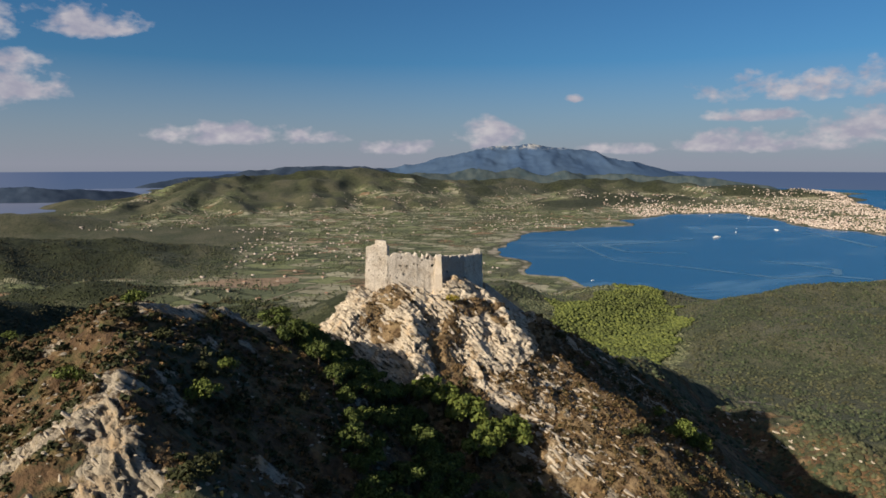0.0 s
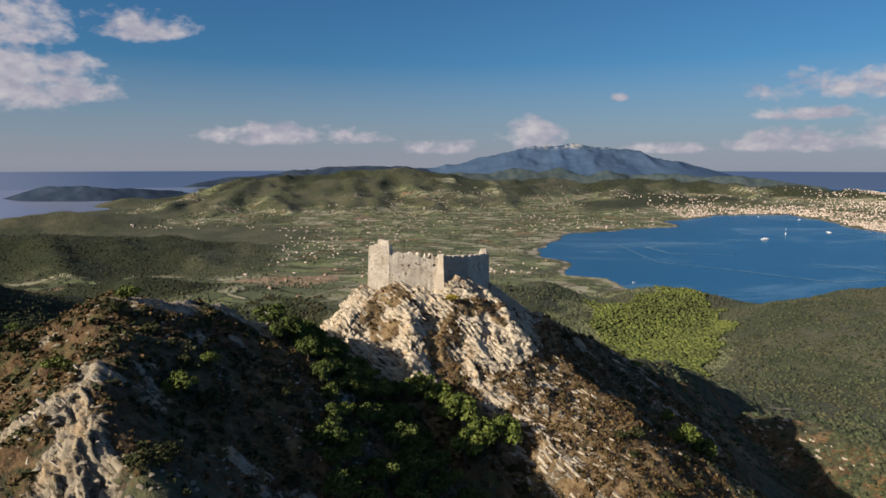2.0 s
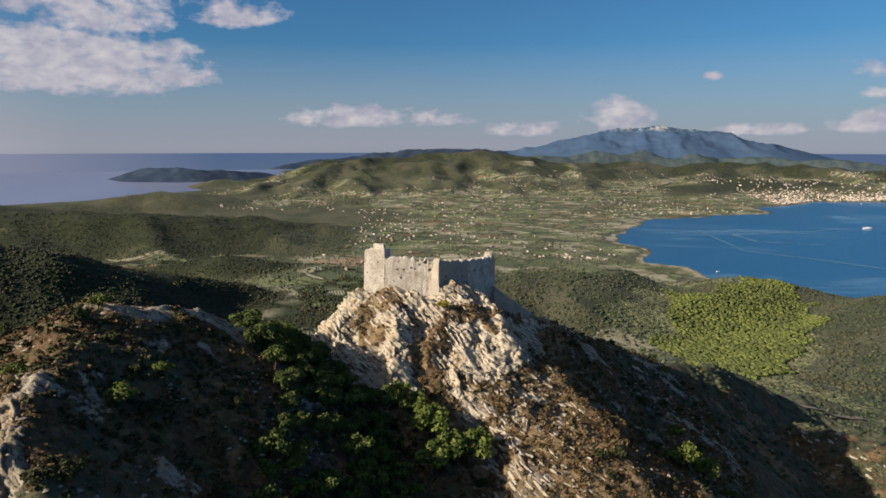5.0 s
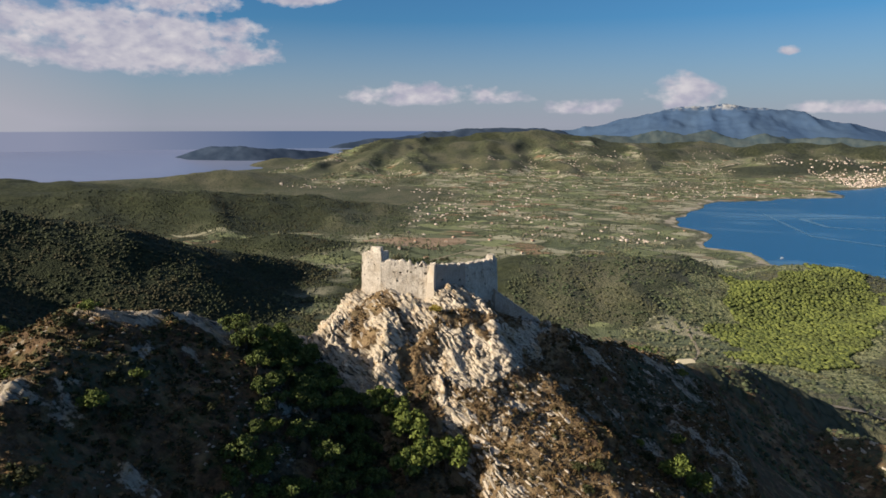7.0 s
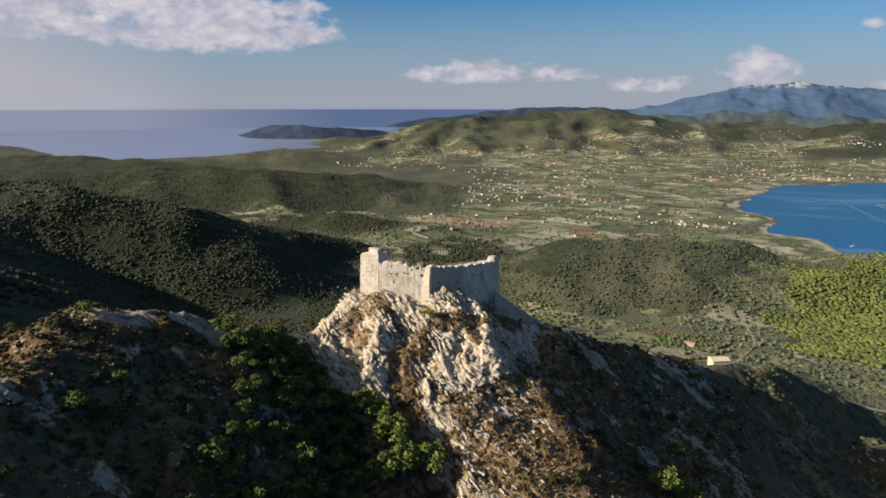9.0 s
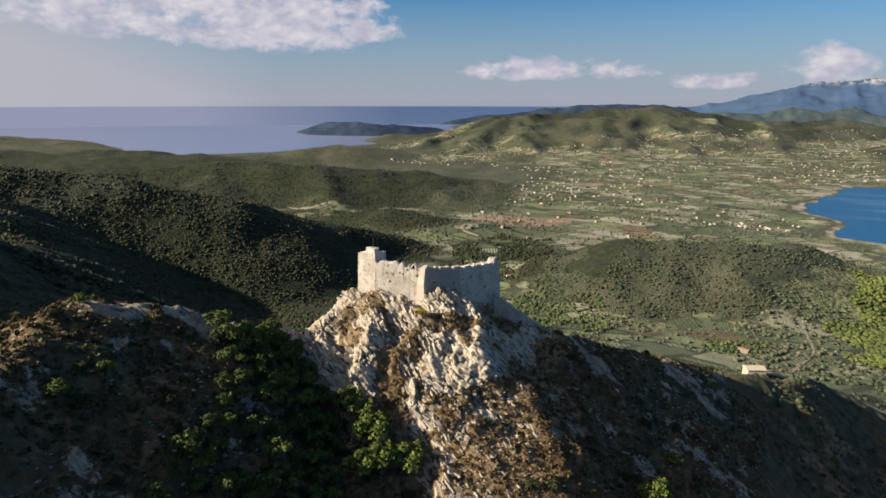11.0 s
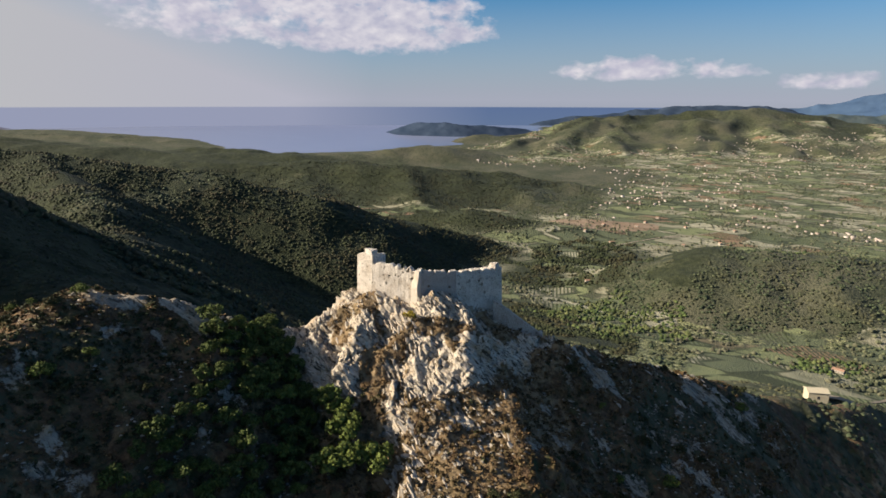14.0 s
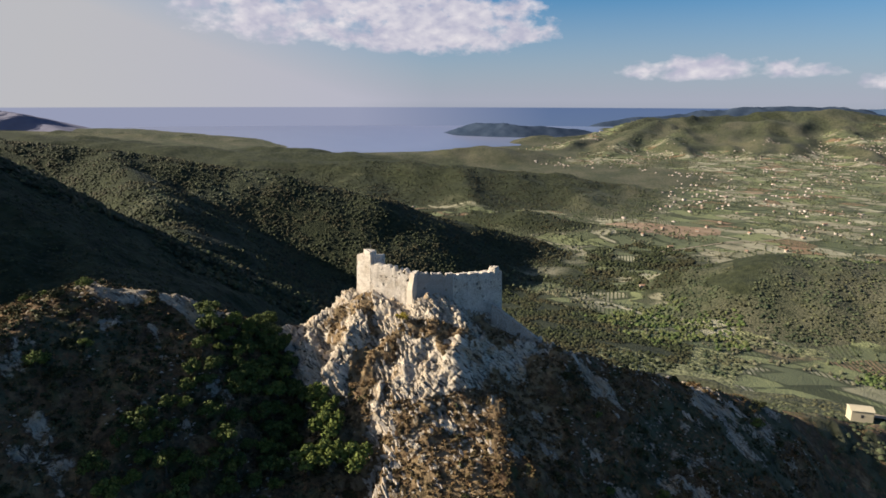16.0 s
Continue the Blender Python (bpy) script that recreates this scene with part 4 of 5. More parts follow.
def wall_mesh(p0, p1, foot, top0, top1, thick, jag=0.5, step=0.4, batter=0.04, seed=1, gaps=(), holes=()):
    """An upright wall from p0 to p1 whose ragged top runs from top0 to top1, a little wider at the foot.
    gaps: (from, to, depth) notches in its top; holes: (along, height, width, tall) openings sunk into its face."""
    bm = bmesh.new()
    a, b = Vector((*p0, 0)), Vector((*p1, 0))
    size = (b - a).length
    along = (b - a).normalized()
    out = Vector((along.y, -along.x, 0))
    cuts = sorted({round(i * size / max(3, int(size / step)), 3) for i in range(max(3, int(size / step)) + 1)} | {round(min(max(h[0] + k * h[2], 0), size), 3) for h in holes for k in (0, 1)})
    cuts = [c for i, c in enumerate(cuts) if i == 0 or c - cuts[i - 1] > 0.04]
    levels = sorted({round(foot + 0.55 * i, 3) for i in range(max(2, int((min(top0, top1) - foot - 1.2) / 0.55)))} | {round(h[1] + k * h[3], 3) for h in holes for k in (0, 1)})
    top_least = min(top0, top1) - 0.6
    levels = [c for c in levels if c < top_least]
    levels = [c for i, c in enumerate(levels) if i == 0 or c - levels[i - 1] > 0.05]
    front, back = [], []
    for s in cuts:
        t = s / size
        top = top0 + t * (top1 - top0) + jag * (1.1 * noise.noise((s * 0.9, seed * 7.1, 0)) + 0.45 * noise.noise((s * 2.6, seed * 3.3, 5)))
        for lo, hi, depth in gaps:
            if lo <= s <= hi:
                top -= depth
        zs = [z for z in levels] + [max(top - 0.25, levels[-1] + 0.1), max(top, levels[-1] + 0.3)]
        cf, cb = [], []
        for k, z in enumerate(zs):
            bulge = 0.05 * noise.noise((a.x + s * 0.8, z * 0.8, seed)) + 0.04 * noise.noise((a.x + s * 2.3, z * 2.1, seed + 9)) - (0.12 if k == len(zs) - 1 else 0)
            cf.append(bm.verts.new(a + along * s + out * (batter * (top - z) + bulge) + Vector((0, 0, z))))
            cb.append(bm.verts.new(a + along * s - out * (thick + bulge) + Vector((0, 0, z))))
        front.append(cf)
        back.append(cb)
    rows_n = len(front[0])
    for i in range(len(cuts) - 1):
        sm = 0.5 * (cuts[i] + cuts[i + 1])
        for k in range(rows_n - 1):
            zm = 0.5 * (front[i][k].co.z + front[i][k + 1].co.z)
            quad = (front[i][k], front[i + 1][k], front[i + 1][k + 1], front[i][k + 1])
            if k < rows_n - 2 and any(h[0] < sm < h[0] + h[2] and h[1] < zm < h[1] + h[3] for h in holes):
                inner = [bm.verts.new(v.co - out * min(0.9, thick * 0.7)) for v in quad]
                bm.faces.new(inner)
                for q in range(4):
                    bm.faces.new((quad[q], quad[(q + 1) % 4], inner[(q + 1) % 4], inner[q]))
            else:
                bm.faces.new(quad)
            bm.faces.new((back[i + 1][k], back[i][k], back[i][k + 1], back[i + 1][k + 1]))
        bm.faces.new((front[i][-1], front[i + 1][-1], back[i + 1][-1], back[i][-1]))
    for i in (0, len(cuts) - 1):
        for k in range(rows_n - 1):
            bm.faces.new((front[i][k], back[i][k], back[i][k + 1], front[i][k + 1]))
    return bm


def lump(points, jitter, seed, smooth=0):
    """A rough convex stone round the given corner points."""
    bm = bmesh.new()
    rnd = random.Random(seed)
    for p in points:
        bm.verts.new(Vector(p) + Vector([rnd.uniform(-jitter, jitter) for _ in range(3)]))
    bmesh.ops.convex_hull(bm, input=bm.verts)
    return bm


def block(x0, y0, z0, x1, y1, z1):
    return [(x, y, z) for x in (x0, x1) for y in (y0, y1) for z in (z0, z1)]


def slab_floor(pts, z, thick, seed):
    bm = bmesh.new()
    top = [bm.verts.new((x, y, z + 0.1 * noise.noise((x, y, seed)))) for x, y in pts]
    low_v = [bm.verts.new((x, y, z - thick)) for x, y in pts]
    bm.faces.new(top)
    bm.faces.new(low_v[::-1])
    for i in range(len(pts)):
        j = (i + 1) % len(pts)
        bm.faces.new((top[i], low_v[i], low_v[j], top[j]))
    return bm


castle = tagged(new("castle"), "ruined pale stone hilltop castle with ragged walls on a crag", "castle")
castle.location = (-4, 152, 388)
bpy.context.view_layer.update()


def castle_part(name, bm, material, label=""):
    bmesh.ops.translate(bm, verts=bm.verts, vec=-Vector(castle.location))
    bmesh.ops.recalc_face_normals(bm, faces=bm.faces)
    return part(name, bm, material, castle, label)


# the tower: four walls round a stub of vault, its near corner broken
tower = castle_part("tower", wall_mesh((-17.0, 141.3), (-12.4, 141.4), 388, 402.0, 402.5, 1.0, 0.3, 0.35, seed=2, gaps=((0, 0.8, 0.35), (3.9, 4.7, 0.2)), holes=((2.9, 399.0, 0.3, 0.35),)), CASTLE, "tall square stone tower, broken at its top")


def tower_part(name, bm, material, label=""):
    ob = castle_part(name, bm, material, label)
    ob.parent = tower
    return ob


tower_part("tower_wall", wall_mesh((-12.4, 141.41), (-12.4, 146.3), 388, 402.3, 401.6, 1.0, 0.3, 0.35, seed=12), CASTLE)
tower_part("tower_wall", wall_mesh((-12.4, 146.3), (-17.0, 146.3), 388, 401.6, 401.2, 1.0, 0.3, 0.35, seed=13), CASTLE)
tower_part("tower_wall", wall_mesh((-17.0, 146.3), (-17.0, 141.31), 388, 401.2, 402.0, 1.0, 0.3, 0.35, seed=14), CASTLE)
tower_part("tower_roof", slab_floor([(-16.1, 142.2), (-13.3, 142.2), (-13.3, 145.4), (-16.1, 145.4)], 401.4, 0.6, 3), CASTLE)
tower_part("turret", lump(block(-15.2, 141.6, 401.2, -12.6, 143.6, 403.2), 0.25, 5), CASTLE, "stub of masonry on the tower top")
pole = bmesh.new()
bmesh.ops.create_cone(pole, cap_ends=True, segments=6, radius1=0.06, radius2=0.04, depth=2.6, matrix=Matrix.Translation((-13.6, 142.6, 404.2)))
POLE = mat_plain("grey_iron", (0.10, 0.10, 0.10), (0.16, 0.16, 0.16), 3, 0.5, 0.5)
tower_part("pole", pole, POLE, "thin iron pole")
castle_part("curtain_wall", wall_mesh((-12.35, 141.3), (-0.3, 144.3), 386, 400.6, 399.7, 1.4, 0.55, 0.35, seed=3,
            gaps=((0.0, 0.9, 0.7), (5.6, 6.2, 0.35), (7.0, 7.9, 1.0), (8.5, 9.0, 0.5), (10.2, 11.0, 0.7)),
            holes=((2.6, 397.4, 0.35, 0.35), (4.1, 397.3, 0.45, 0.4), (5.8, 397.6, 0.4, 0.4), (7.6, 398.4, 0.5, 0.4), (8.7, 398.8, 0.85, 0.75), (9.9, 397.1, 0.6, 0.5), (3.4, 395.4, 0.5, 0.45), (6.6, 397.4, 0.4, 0.4))), CASTLE, "bright ragged front wall with small openings")
castle_part("buttress", lump(block(-1.9, 142.6, 388, -0.1, 145.2, 395.5) + block(-1.5, 143.6, 395.5, -0.3, 145.0, 399.3), 0.2, 3), mat_stone("ochre_masonry", (0.42, 0.36, 0.29), (0.62, 0.56, 0.48), (0.50, 0.41, 0.30), 0.8), "ochre-stained corner buttress")
castle_part("curtain_wall", wall_mesh((-0.3, 144.3), (5.0, 151.2), 386, 399.2, 398.8, 1.3, 0.5, 0.35, seed=4, gaps=((0, 0.8, 0.5), (3.0, 3.6, 0.5), (6.2, 6.9, 0.6)), holes=((1.6, 395.4, 0.5, 0.4), (6.8, 394.6, 0.4, 0.5))), DARKSTONE, "darker rubble wall")
castle_part("curtain_wall", wall_mesh((5.0, 151.2), (10.0, 164.3), 382, 398.5, 397.5, 1.3, 0.18, 0.35, seed=5,
            gaps=((1.2, 1.7, 0.3), (4.1, 4.6, 0.35), (7.5, 8.2, 0.4), (10.0, 10.4, 0.3)),
            holes=((0.5, 395.2, 0.5, 0.5), (3.6, 395.3, 0.5, 0.4), (6.6, 395.0, 0.5, 0.5), (7.4, 393.8, 0.5, 0.6), (9.1, 395.2, 0.45, 0.4), (10.6, 395.0, 0.5, 0.4), (8.3, 391.6, 0.5, 0.6), (12.2, 395.4, 0.4, 0.4))), CASTLE, "weathered grey curtain wall with putlog holes")
castle_part("curtain_wall", wall_mesh((10.0, 164.3), (-6.0, 168.5), 382, 396.6, 391.6, 1.6, 0.3, 0.5, seed=6, gaps=((2, 3, 0.5), (6, 7, 0.5))), CASTLE)
castle_part("curtain_wall", wall_mesh((-6.0, 168.5), (-17.0, 146.4), 382, 391.6, 397.6, 1.4, 0.4, 0.5, seed=8, gaps=((4, 5, 0.7), (12, 13.5, 0.8))), CASTLE)
castle_part("terrace", slab_floor([(-11.8, 143.2), (-1.2, 146.0), (3.6, 152.4), (8.4, 163.2), (-5.6, 166.8), (-15.4, 147.6)], 391.2, 1.6, 4), mat_plain("castle_earth", (0.14, 0.095, 0.06), (0.26, 0.19, 0.125), 0.8), "earth floor of the roofless inner court")
castle_part("inner_wall", wall_mesh((1.6, 153.4), (5.8, 163.9), 389, 397.2, 397.0, 0.8, 0.25, 0.5, seed=16), CASTLE)
castle_part("wall_walk", slab_floor([(3.9, 152.3), (2.2, 153.2), (6.6, 164.8), (8.8, 163.9)], 397.1, 1.4, 6), CASTLE, "pale wall walk behind the parapet")
castle_part("corner_turret", lump(block(7.6, 161.9, 396.5, 9.6, 164.0, 398.0) + block(7.9, 162.1, 398.0, 9.3, 163.8, 398.7), 0.18, 11), CASTLE, "small rounded corner turret")
castle_part("outer_wall", wall_mesh((10.6, 159.3), (21.4, 165.2), 374, 390.6, 381.6, 1.3, 0.12, 0.4, seed=9, batter=0.06), OUTER, "sloping outer wall along the ridge")
castle_part("outer_wall", wall_mesh((21.4, 165.2), (20.2, 167.6), 374, 381.6, 382.0, 1.0, 0.12, 0.4, seed=10), OUTER)

# ---- plants ----
rs = np.random.RandomState(5)
BARK = mat_plain("bark", (0.045, 0.035, 0.026), (0.10, 0.08, 0.06), 2.0)
OAK = mat_leaves("holm_oak_leaves", (0.018, 0.032, 0.010), (0.112, 0.146, 0.036))
# lighter than OAK: sunlight on the crowns put into the leaf colour
BRIGHT = mat_leaves("sunlit_oak_leaves", (0.030, 0.052, 0.012), (0.155, 0.190, 0.042))
MAQUIS = mat_leaves("maquis_leaves", (0.014, 0.020, 0.009), (0.062, 0.068, 0.026))
BROWN = mat_leaves("dry_heath", (0.046, 0.030, 0.014), (0.190, 0.126, 0.060))
DRYBUSH = mat_leaves("dry_bushes", (0.034, 0.026, 0.012), (0.130, 0.098, 0.046))
WOODS = mat_leaves("wood_crowns", (0.014, 0.024, 0.014), (0.076, 0.096, 0.050), (0.092, 0.096, 0.052))
PINES = mat_leaves("pine_crowns", (0.042, 0.060, 0.016), (0.148, 0.172, 0.044), (0.100, 0.122, 0.036), 0.016)
# darker than WOODS: the western spurs' shade is in the leaf colour
SHADED_OAKWOOD = mat_leaves("shaded_oak_crowns", (0.010, 0.015, 0.007), (0.044, 0.055, 0.022), (0.054, 0.052, 0.025))
GROVE = mat_leaves("grove_crowns", (0.030, 0.042, 0.022), (0.105, 0.120, 0.062), (0.150, 0.150, 0.098), 0.006)


def tri_sheet(name, co, tris, material):
    return sheet(name, co, tris, material, smooth=False)


def leaf_cloud(n, lobes, leaf, rnd):
    """Small leaf sprays on the skins of several lobes (x, y, z, r): vertices and quads."""
    lobes = np.array(lobes)
    pick = rnd.choice(len(lobes), n, p=lobes[:, 3] ** 2 / (lobes[:, 3] ** 2).sum())
    d = rnd.normal(size=(n, 3))
    d[:, 2] = d[:, 2] + 0.25
    d /= np.linalg.norm(d, axis=1)[:, None]
    c = lobes[pick, :3] + d * (lobes[pick, 3] * rnd.uniform(0.62, 1.08, n))[:, None] * (1, 1, 0.8)
    nrm = d + rnd.normal(size=(n, 3)) * 0.55
    nrm /= np.linalg.norm(nrm, axis=1)[:, None]
    u = np.cross(nrm, rnd.normal(size=(n, 3)))
    u /= np.linalg.norm(u, axis=1)[:, None]
    v = np.cross(nrm, u)
    s = (leaf * rnd.uniform(0.55, 1.35, n))[:, None]
    bend = nrm * s * 0.35
    co = np.stack([c - u * s - bend, c - v * s * 0.7, c + u * s - bend, c + v * s * 0.7], 1).reshape(-1, 3)
    return co, np.arange(len(co)).reshape(-1, 4)


def limb(bm, a, b, r0, r1):
    a, b = Vector(a), Vector(b)
    m = Matrix.Translation((a + b) / 2) @ (b - a).to_track_quat("Z", "Y").to_matrix().to_4x4()
    bmesh.ops.create_cone(bm, cap_ends=True, segments=6, radius1=r0, radius2=r1, depth=(b - a).length, matrix=m)


def tree(height, wide, leaves, leaf, material, label, seed):
    """A round-headed evergreen: tapered trunk with limbs and a crown of leaf sprays with gaps."""
    rnd = np.random.RandomState(seed)
    root = tagged(new("tree"), label, "tree", "trees and bushes on the hilltop")
    bm = bmesh.new()
    fork = 0.34 * height
    limb(bm, (0, 0, -0.6), (0.05 * height, 0, fork), 0.05 * height, 0.035 * height)
    lobes = []
    for k in range(7):
        a = k * 2.4 + rnd.uniform(0, 0.8)
        r = wide * (0.30 if k else 0.0) * rnd.uniform(0.8, 1.5)
        p = (math.cos(a) * r, math.sin(a) * r, height * (rnd.uniform(0.45, 0.72) if k else 0.78))
        lobes.append((*p, wide * rnd.uniform(0.19, 0.30)))
        limb(bm, (0.05 * height, 0, fork * 0.9), p, 0.025 * height, 0.008 * height)
    part("trunk", bm, BARK, root)
    co, q = leaf_cloud(leaves, lobes, leaf, rnd)
    crown = sheet("crown", co, q, material, smooth=False)
    crown.parent = root
    return root


def height_at(x, y):
    return land(np.atleast_1d(np.asarray(x, float)), np.atleast_1d(np.asarray(y, float)))[0]


KINDS = [tree(5.2, 5.0, 1250, 0.21, OAK, "dark round holm oak on the shaded slope", 1),
         tree(4.2, 4.6, 1100, 0.20, OAK, "dark spreading holm oak in the gully", 2),
         tree(4.6, 3.8, 1050, 0.20, BRIGHT, "bright green oak catching the sun, sunlight in its leaf colour", 3),
         tree(2.6, 3.4, 800, 0.17, BRIGHT, "low green bush among the rocks", 4),
         tree(2.0, 2.8, 520, 0.16, MAQUIS, "low dark maquis bush on the rocky slope", 5)]
for k in KINDS:
    k.location = (0, 0, -500)
# trees told apart: place, kind, size
MARKED = [(54.8, 140.0, 2, 1.7), (58.5, 141.5, 2, 1.3), (11.6, 111.6, 2, 1.8), (8.0, 109.0, 2, 1.7), (3.9, 112.4, 2, 1.9), (0.5, 115.5, 2, 1.5), (-3.0, 116.5, 2, 1.3), (6.0, 106.0, 2, 1.6), (-9.4, 110.7, 2, 1.2), (-20.5, 121.0, 2, 0.9), (-6.2, 112.4, 3, 1.3),
          (-13.5, 109.0, 3, 1.4), (-28.7, 73.6, 3, 1.2), (-26.0, 75.6, 4, 1.2), (-28.4, 82.2, 3, 0.75), (-28.6, 107.5, 0, 1.0), (-25.5, 106.0, 1, 1.1), (-24.0, 109.0, 3, 1.2), (66.0, 150.0, 3, 1.0)]
spots = [(x, y, k, s) for x, y, k, s in MARKED]
# a yellow-flowering shrub on the crag's ledge
GORSE = mat_leaves("yellow_broom", (0.10, 0.085, 0.012), (0.34, 0.27, 0.035))
broom = tree(2.0, 2.6, 420, 0.16, GORSE, "yellow broom shrub on the crag's ledge", 9)
broom.location = (2.1, 136.9, float(height_at(2.1, 136.9)[0]) + 0.2)
# the wooded gully between the knob and the crag's spur
tries = rs.uniform((-34, 44), (16, 128), (900, 2))
tz, t_rock, t_heath = land(tries[:, 0], tries[:, 1])[:3]
for (x, y), zz, rr in zip(tries, tz, t_rock):
    lane = near_line(np.array([x]), np.array([y]), [(-21, 119, 0), (-12, 108, 0), (-3, 92, 0), (10, 70, 0), (20, 50, 0)])[0]
    wide_g = 9.0 + max(0.0, (112 - y) * 0.16)
    if lane < wide_g and rr < 0.5 and all((x - a) ** 2 + (y - b) ** 2 > (1.9 + 0.012 * max(0, 110 - y) * 4) ** 2 for a, b, _, _ in spots):
        spots.append((x, y, int(rs.choice([0, 0, 0, 1, 1, 1, 2, 3])), rs.uniform(0.7, 1.1)))
# single bushes over knob and ridge
tries = rs.uniform((-88, 40), (76, 228), (520, 2))
tz, t_rock = land(tries[:, 0], tries[:, 1])[:2]
for (x, y), zz, rr in zip(tries, tz, t_rock):
    bare = near_line(np.array([x]), np.array([y]), SUMMIT)[0] < 17 or near_line(np.array([x]), np.array([y]), CRAG)[0] < 19 or near_line(np.array([x]), np.array([y]), SPUR[:4])[0] < 7
    if rr < 0.45 and not bare and len(spots) < 290:
        spots.append((x, y, int(rs.choice([3, 4, 4, 4, 4])), rs.uniform(0.6, 1.25)))
sz = height_at([p[0] for p in spots], [p[1] for p in spots])
for (x, y, k, s), z in zip(spots, sz):
    ob = copy_thing(KINDS[k], pose(x, y, z - 0.25, rs.uniform(-6, 6), rs.uniform(-6, 6), rs.uniform(0, 360)))
    ob.scale = (s * rs.uniform(0.85, 1.15), s * rs.uniform(0.85, 1.15), s)
for k in KINDS:
    for o in (*k.children_recursive, k):
        bpy.data.objects.remove(o)


def scatter(name, cos, faces, x, y, z, size, tall, material, label, category, smooth=False):
    """Many copies of small shapes joined into one mesh; beyond the near land they follow the drawn-in distance."""
    n = len(x)
    wx2, wy2, wz2, s = warp(x, y, z)
    a = rs.uniform(0, 2 * np.pi, n)
    kind = rs.randint(0, len(cos), n)
    all_co, all_f, base_i = [], [], 0
    for k, (co, f) in enumerate(zip(cos, faces)):
        m = kind == k
        ca, sa = np.cos(a[m])[:, None], np.sin(a[m])[:, None]
        sc = (size[m] * s[m])[:, None]
        px = wx2[m][:, None] + (co[None, :, 0] * ca - co[None, :, 1] * sa) * sc
        py = wy2[m][:, None] + (co[None, :, 0] * sa + co[None, :, 1] * ca) * sc
        pz = wz2[m][:, None] + co[None, :, 2] * sc * tall[m][:, None]
        all_co.append(np.stack([px, py, pz], -1).reshape(-1, 3))
        all_f.append((f[None] + (np.arange(m.sum()) * len(co))[:, None, None]).reshape(-1, f.shape[1]) + base_i)
        base_i += m.sum() * len(co)
    ob = sheet(name, np.concatenate(all_co), np.concatenate(all_f), material, smooth=smooth)
    return tagged(ob, label, category, kind="stuff")


def knotty(seed, subdiv=1, rough=0.3):
    bm = bmesh.new()
    bmesh.ops.create_icosphere(bm, subdivisions=subdiv, radius=1.0)
    rnd = random.Random(seed)
    for v in bm.verts:
        v.co *= rnd.uniform(1 - rough, 1 + rough)
        v.co.z = v.co.z * 0.8 + 0.35
    co = np.array([v.co[:] for v in bm.verts])
    f = np.array([[v.index for v in face.verts] for face in bm.faces])
    bm.free()
    return co, f


def sprig(seed, n, leaf, squat=0.7):
    return leaf_cloud(n, [(0, 0, 0.25, 0.62), (0.3, 0.1, 0.15, 0.4), (-0.25, 0.2, 0.2, 0.42)], leaf, np.random.RandomState(seed))


knots = [knotty(i) for i in range(5)]
OCTA = np.array([(1, 0, 0), (0, 1, 0), (-1, 0, 0), (0, -1, 0), (0, 0, 1.0), (0, 0, -0.5)])
OCTA_F = np.array([(0, 1, 4), (1, 2, 4), (2, 3, 4), (3, 0, 4), (1, 0, 5), (2, 1, 5), (3, 2, 5), (0, 3, 5)])
simple = [(OCTA * np.random.RandomState(70 + i).uniform(0.72, 1.28, (6, 1)) + (0, 0, 0.35), OCTA_F[:6]) for i in range(6)]
sprigs = [sprig(i, 17, 0.30) for i in range(4)]
tufts = [sprig(20 + i, 9, 0.36) for i in range(4)]
WOODY = [sprig(40 + i, 16, 0.52) for i in range(5)]

# low scrub and dry heath on the castle's hill
p = rs.uniform((NEAR[0] + 2, NEAR[2] + 2), (NEAR[1] - 2, NEAR[3] - 2), (44000, 2))
pz_, p_rock, p_heath = land(p[:, 0], p[:, 1])[:3]
keep_m = (p_rock < 0.5) & (near_line(p[:, 0], p[:, 1], SUMMIT) > 6)
crag_m = np.minimum(near_line(p[:, 0], p[:, 1], SUMMIT), near_line(p[:, 0], p[:, 1], CRAG)) < 17
dry = keep_m & (p_heath + rs.uniform(-0.25, 0.25, len(p)) > 0.60) & (rs.uniform(size=len(p)) < 0.85)
knob_m = near_line(p[:, 0], p[:, 1], KNOB[:5]) < 34
green = keep_m & ~crag_m & ((~dry & (rs.uniform(size=len(p)) < 0.17)) | (knob_m & (rs.uniform(size=len(p)) < 0.42)))
bush = keep_m & ~crag_m & (p_heath > 0.7) & (p[:, 0] > 2) & (rs.uniform(size=len(p)) < 0.20)
for m, nm, kinds, mat, label, cat, lo, hi in ((bush, "dry_bushes", sprigs, DRYBUSH, "brown half-dry bushes over the bench below the crag", "bushes", 0.6, 1.35), (dry, "heath_tufts", tufts, BROWN, "dry russet heath and grass tufts", "heath", 0.4, 1.05), (green, "low_scrub", sprigs, MAQUIS, "dark low Mediterranean scrub on the slopes", "scrub", 0.5, 1.25)):
    scatter(nm, [c for c, _ in kinds], [f for _, f in kinds], p[m, 0], p[m, 1], pz_[m] - 0.1, rs.uniform(lo, hi, m.sum()), rs.uniform(0.6, 1.1, m.sum()), mat, label, cat)


def polar_points(n, az0, az1, r0, r1, power=1.0):
    """Random places in a sector, denser towards the near end as power falls."""
    a = np.radians(rs.uniform(az0, az1, n))
    r = (r0 ** power + rs.uniform(size=n) * (r1 ** power - r0 ** power)) ** (1 / power)
    return HUB[0] + np.sin(a) * r, HUB[1] + np.cos(a) * r


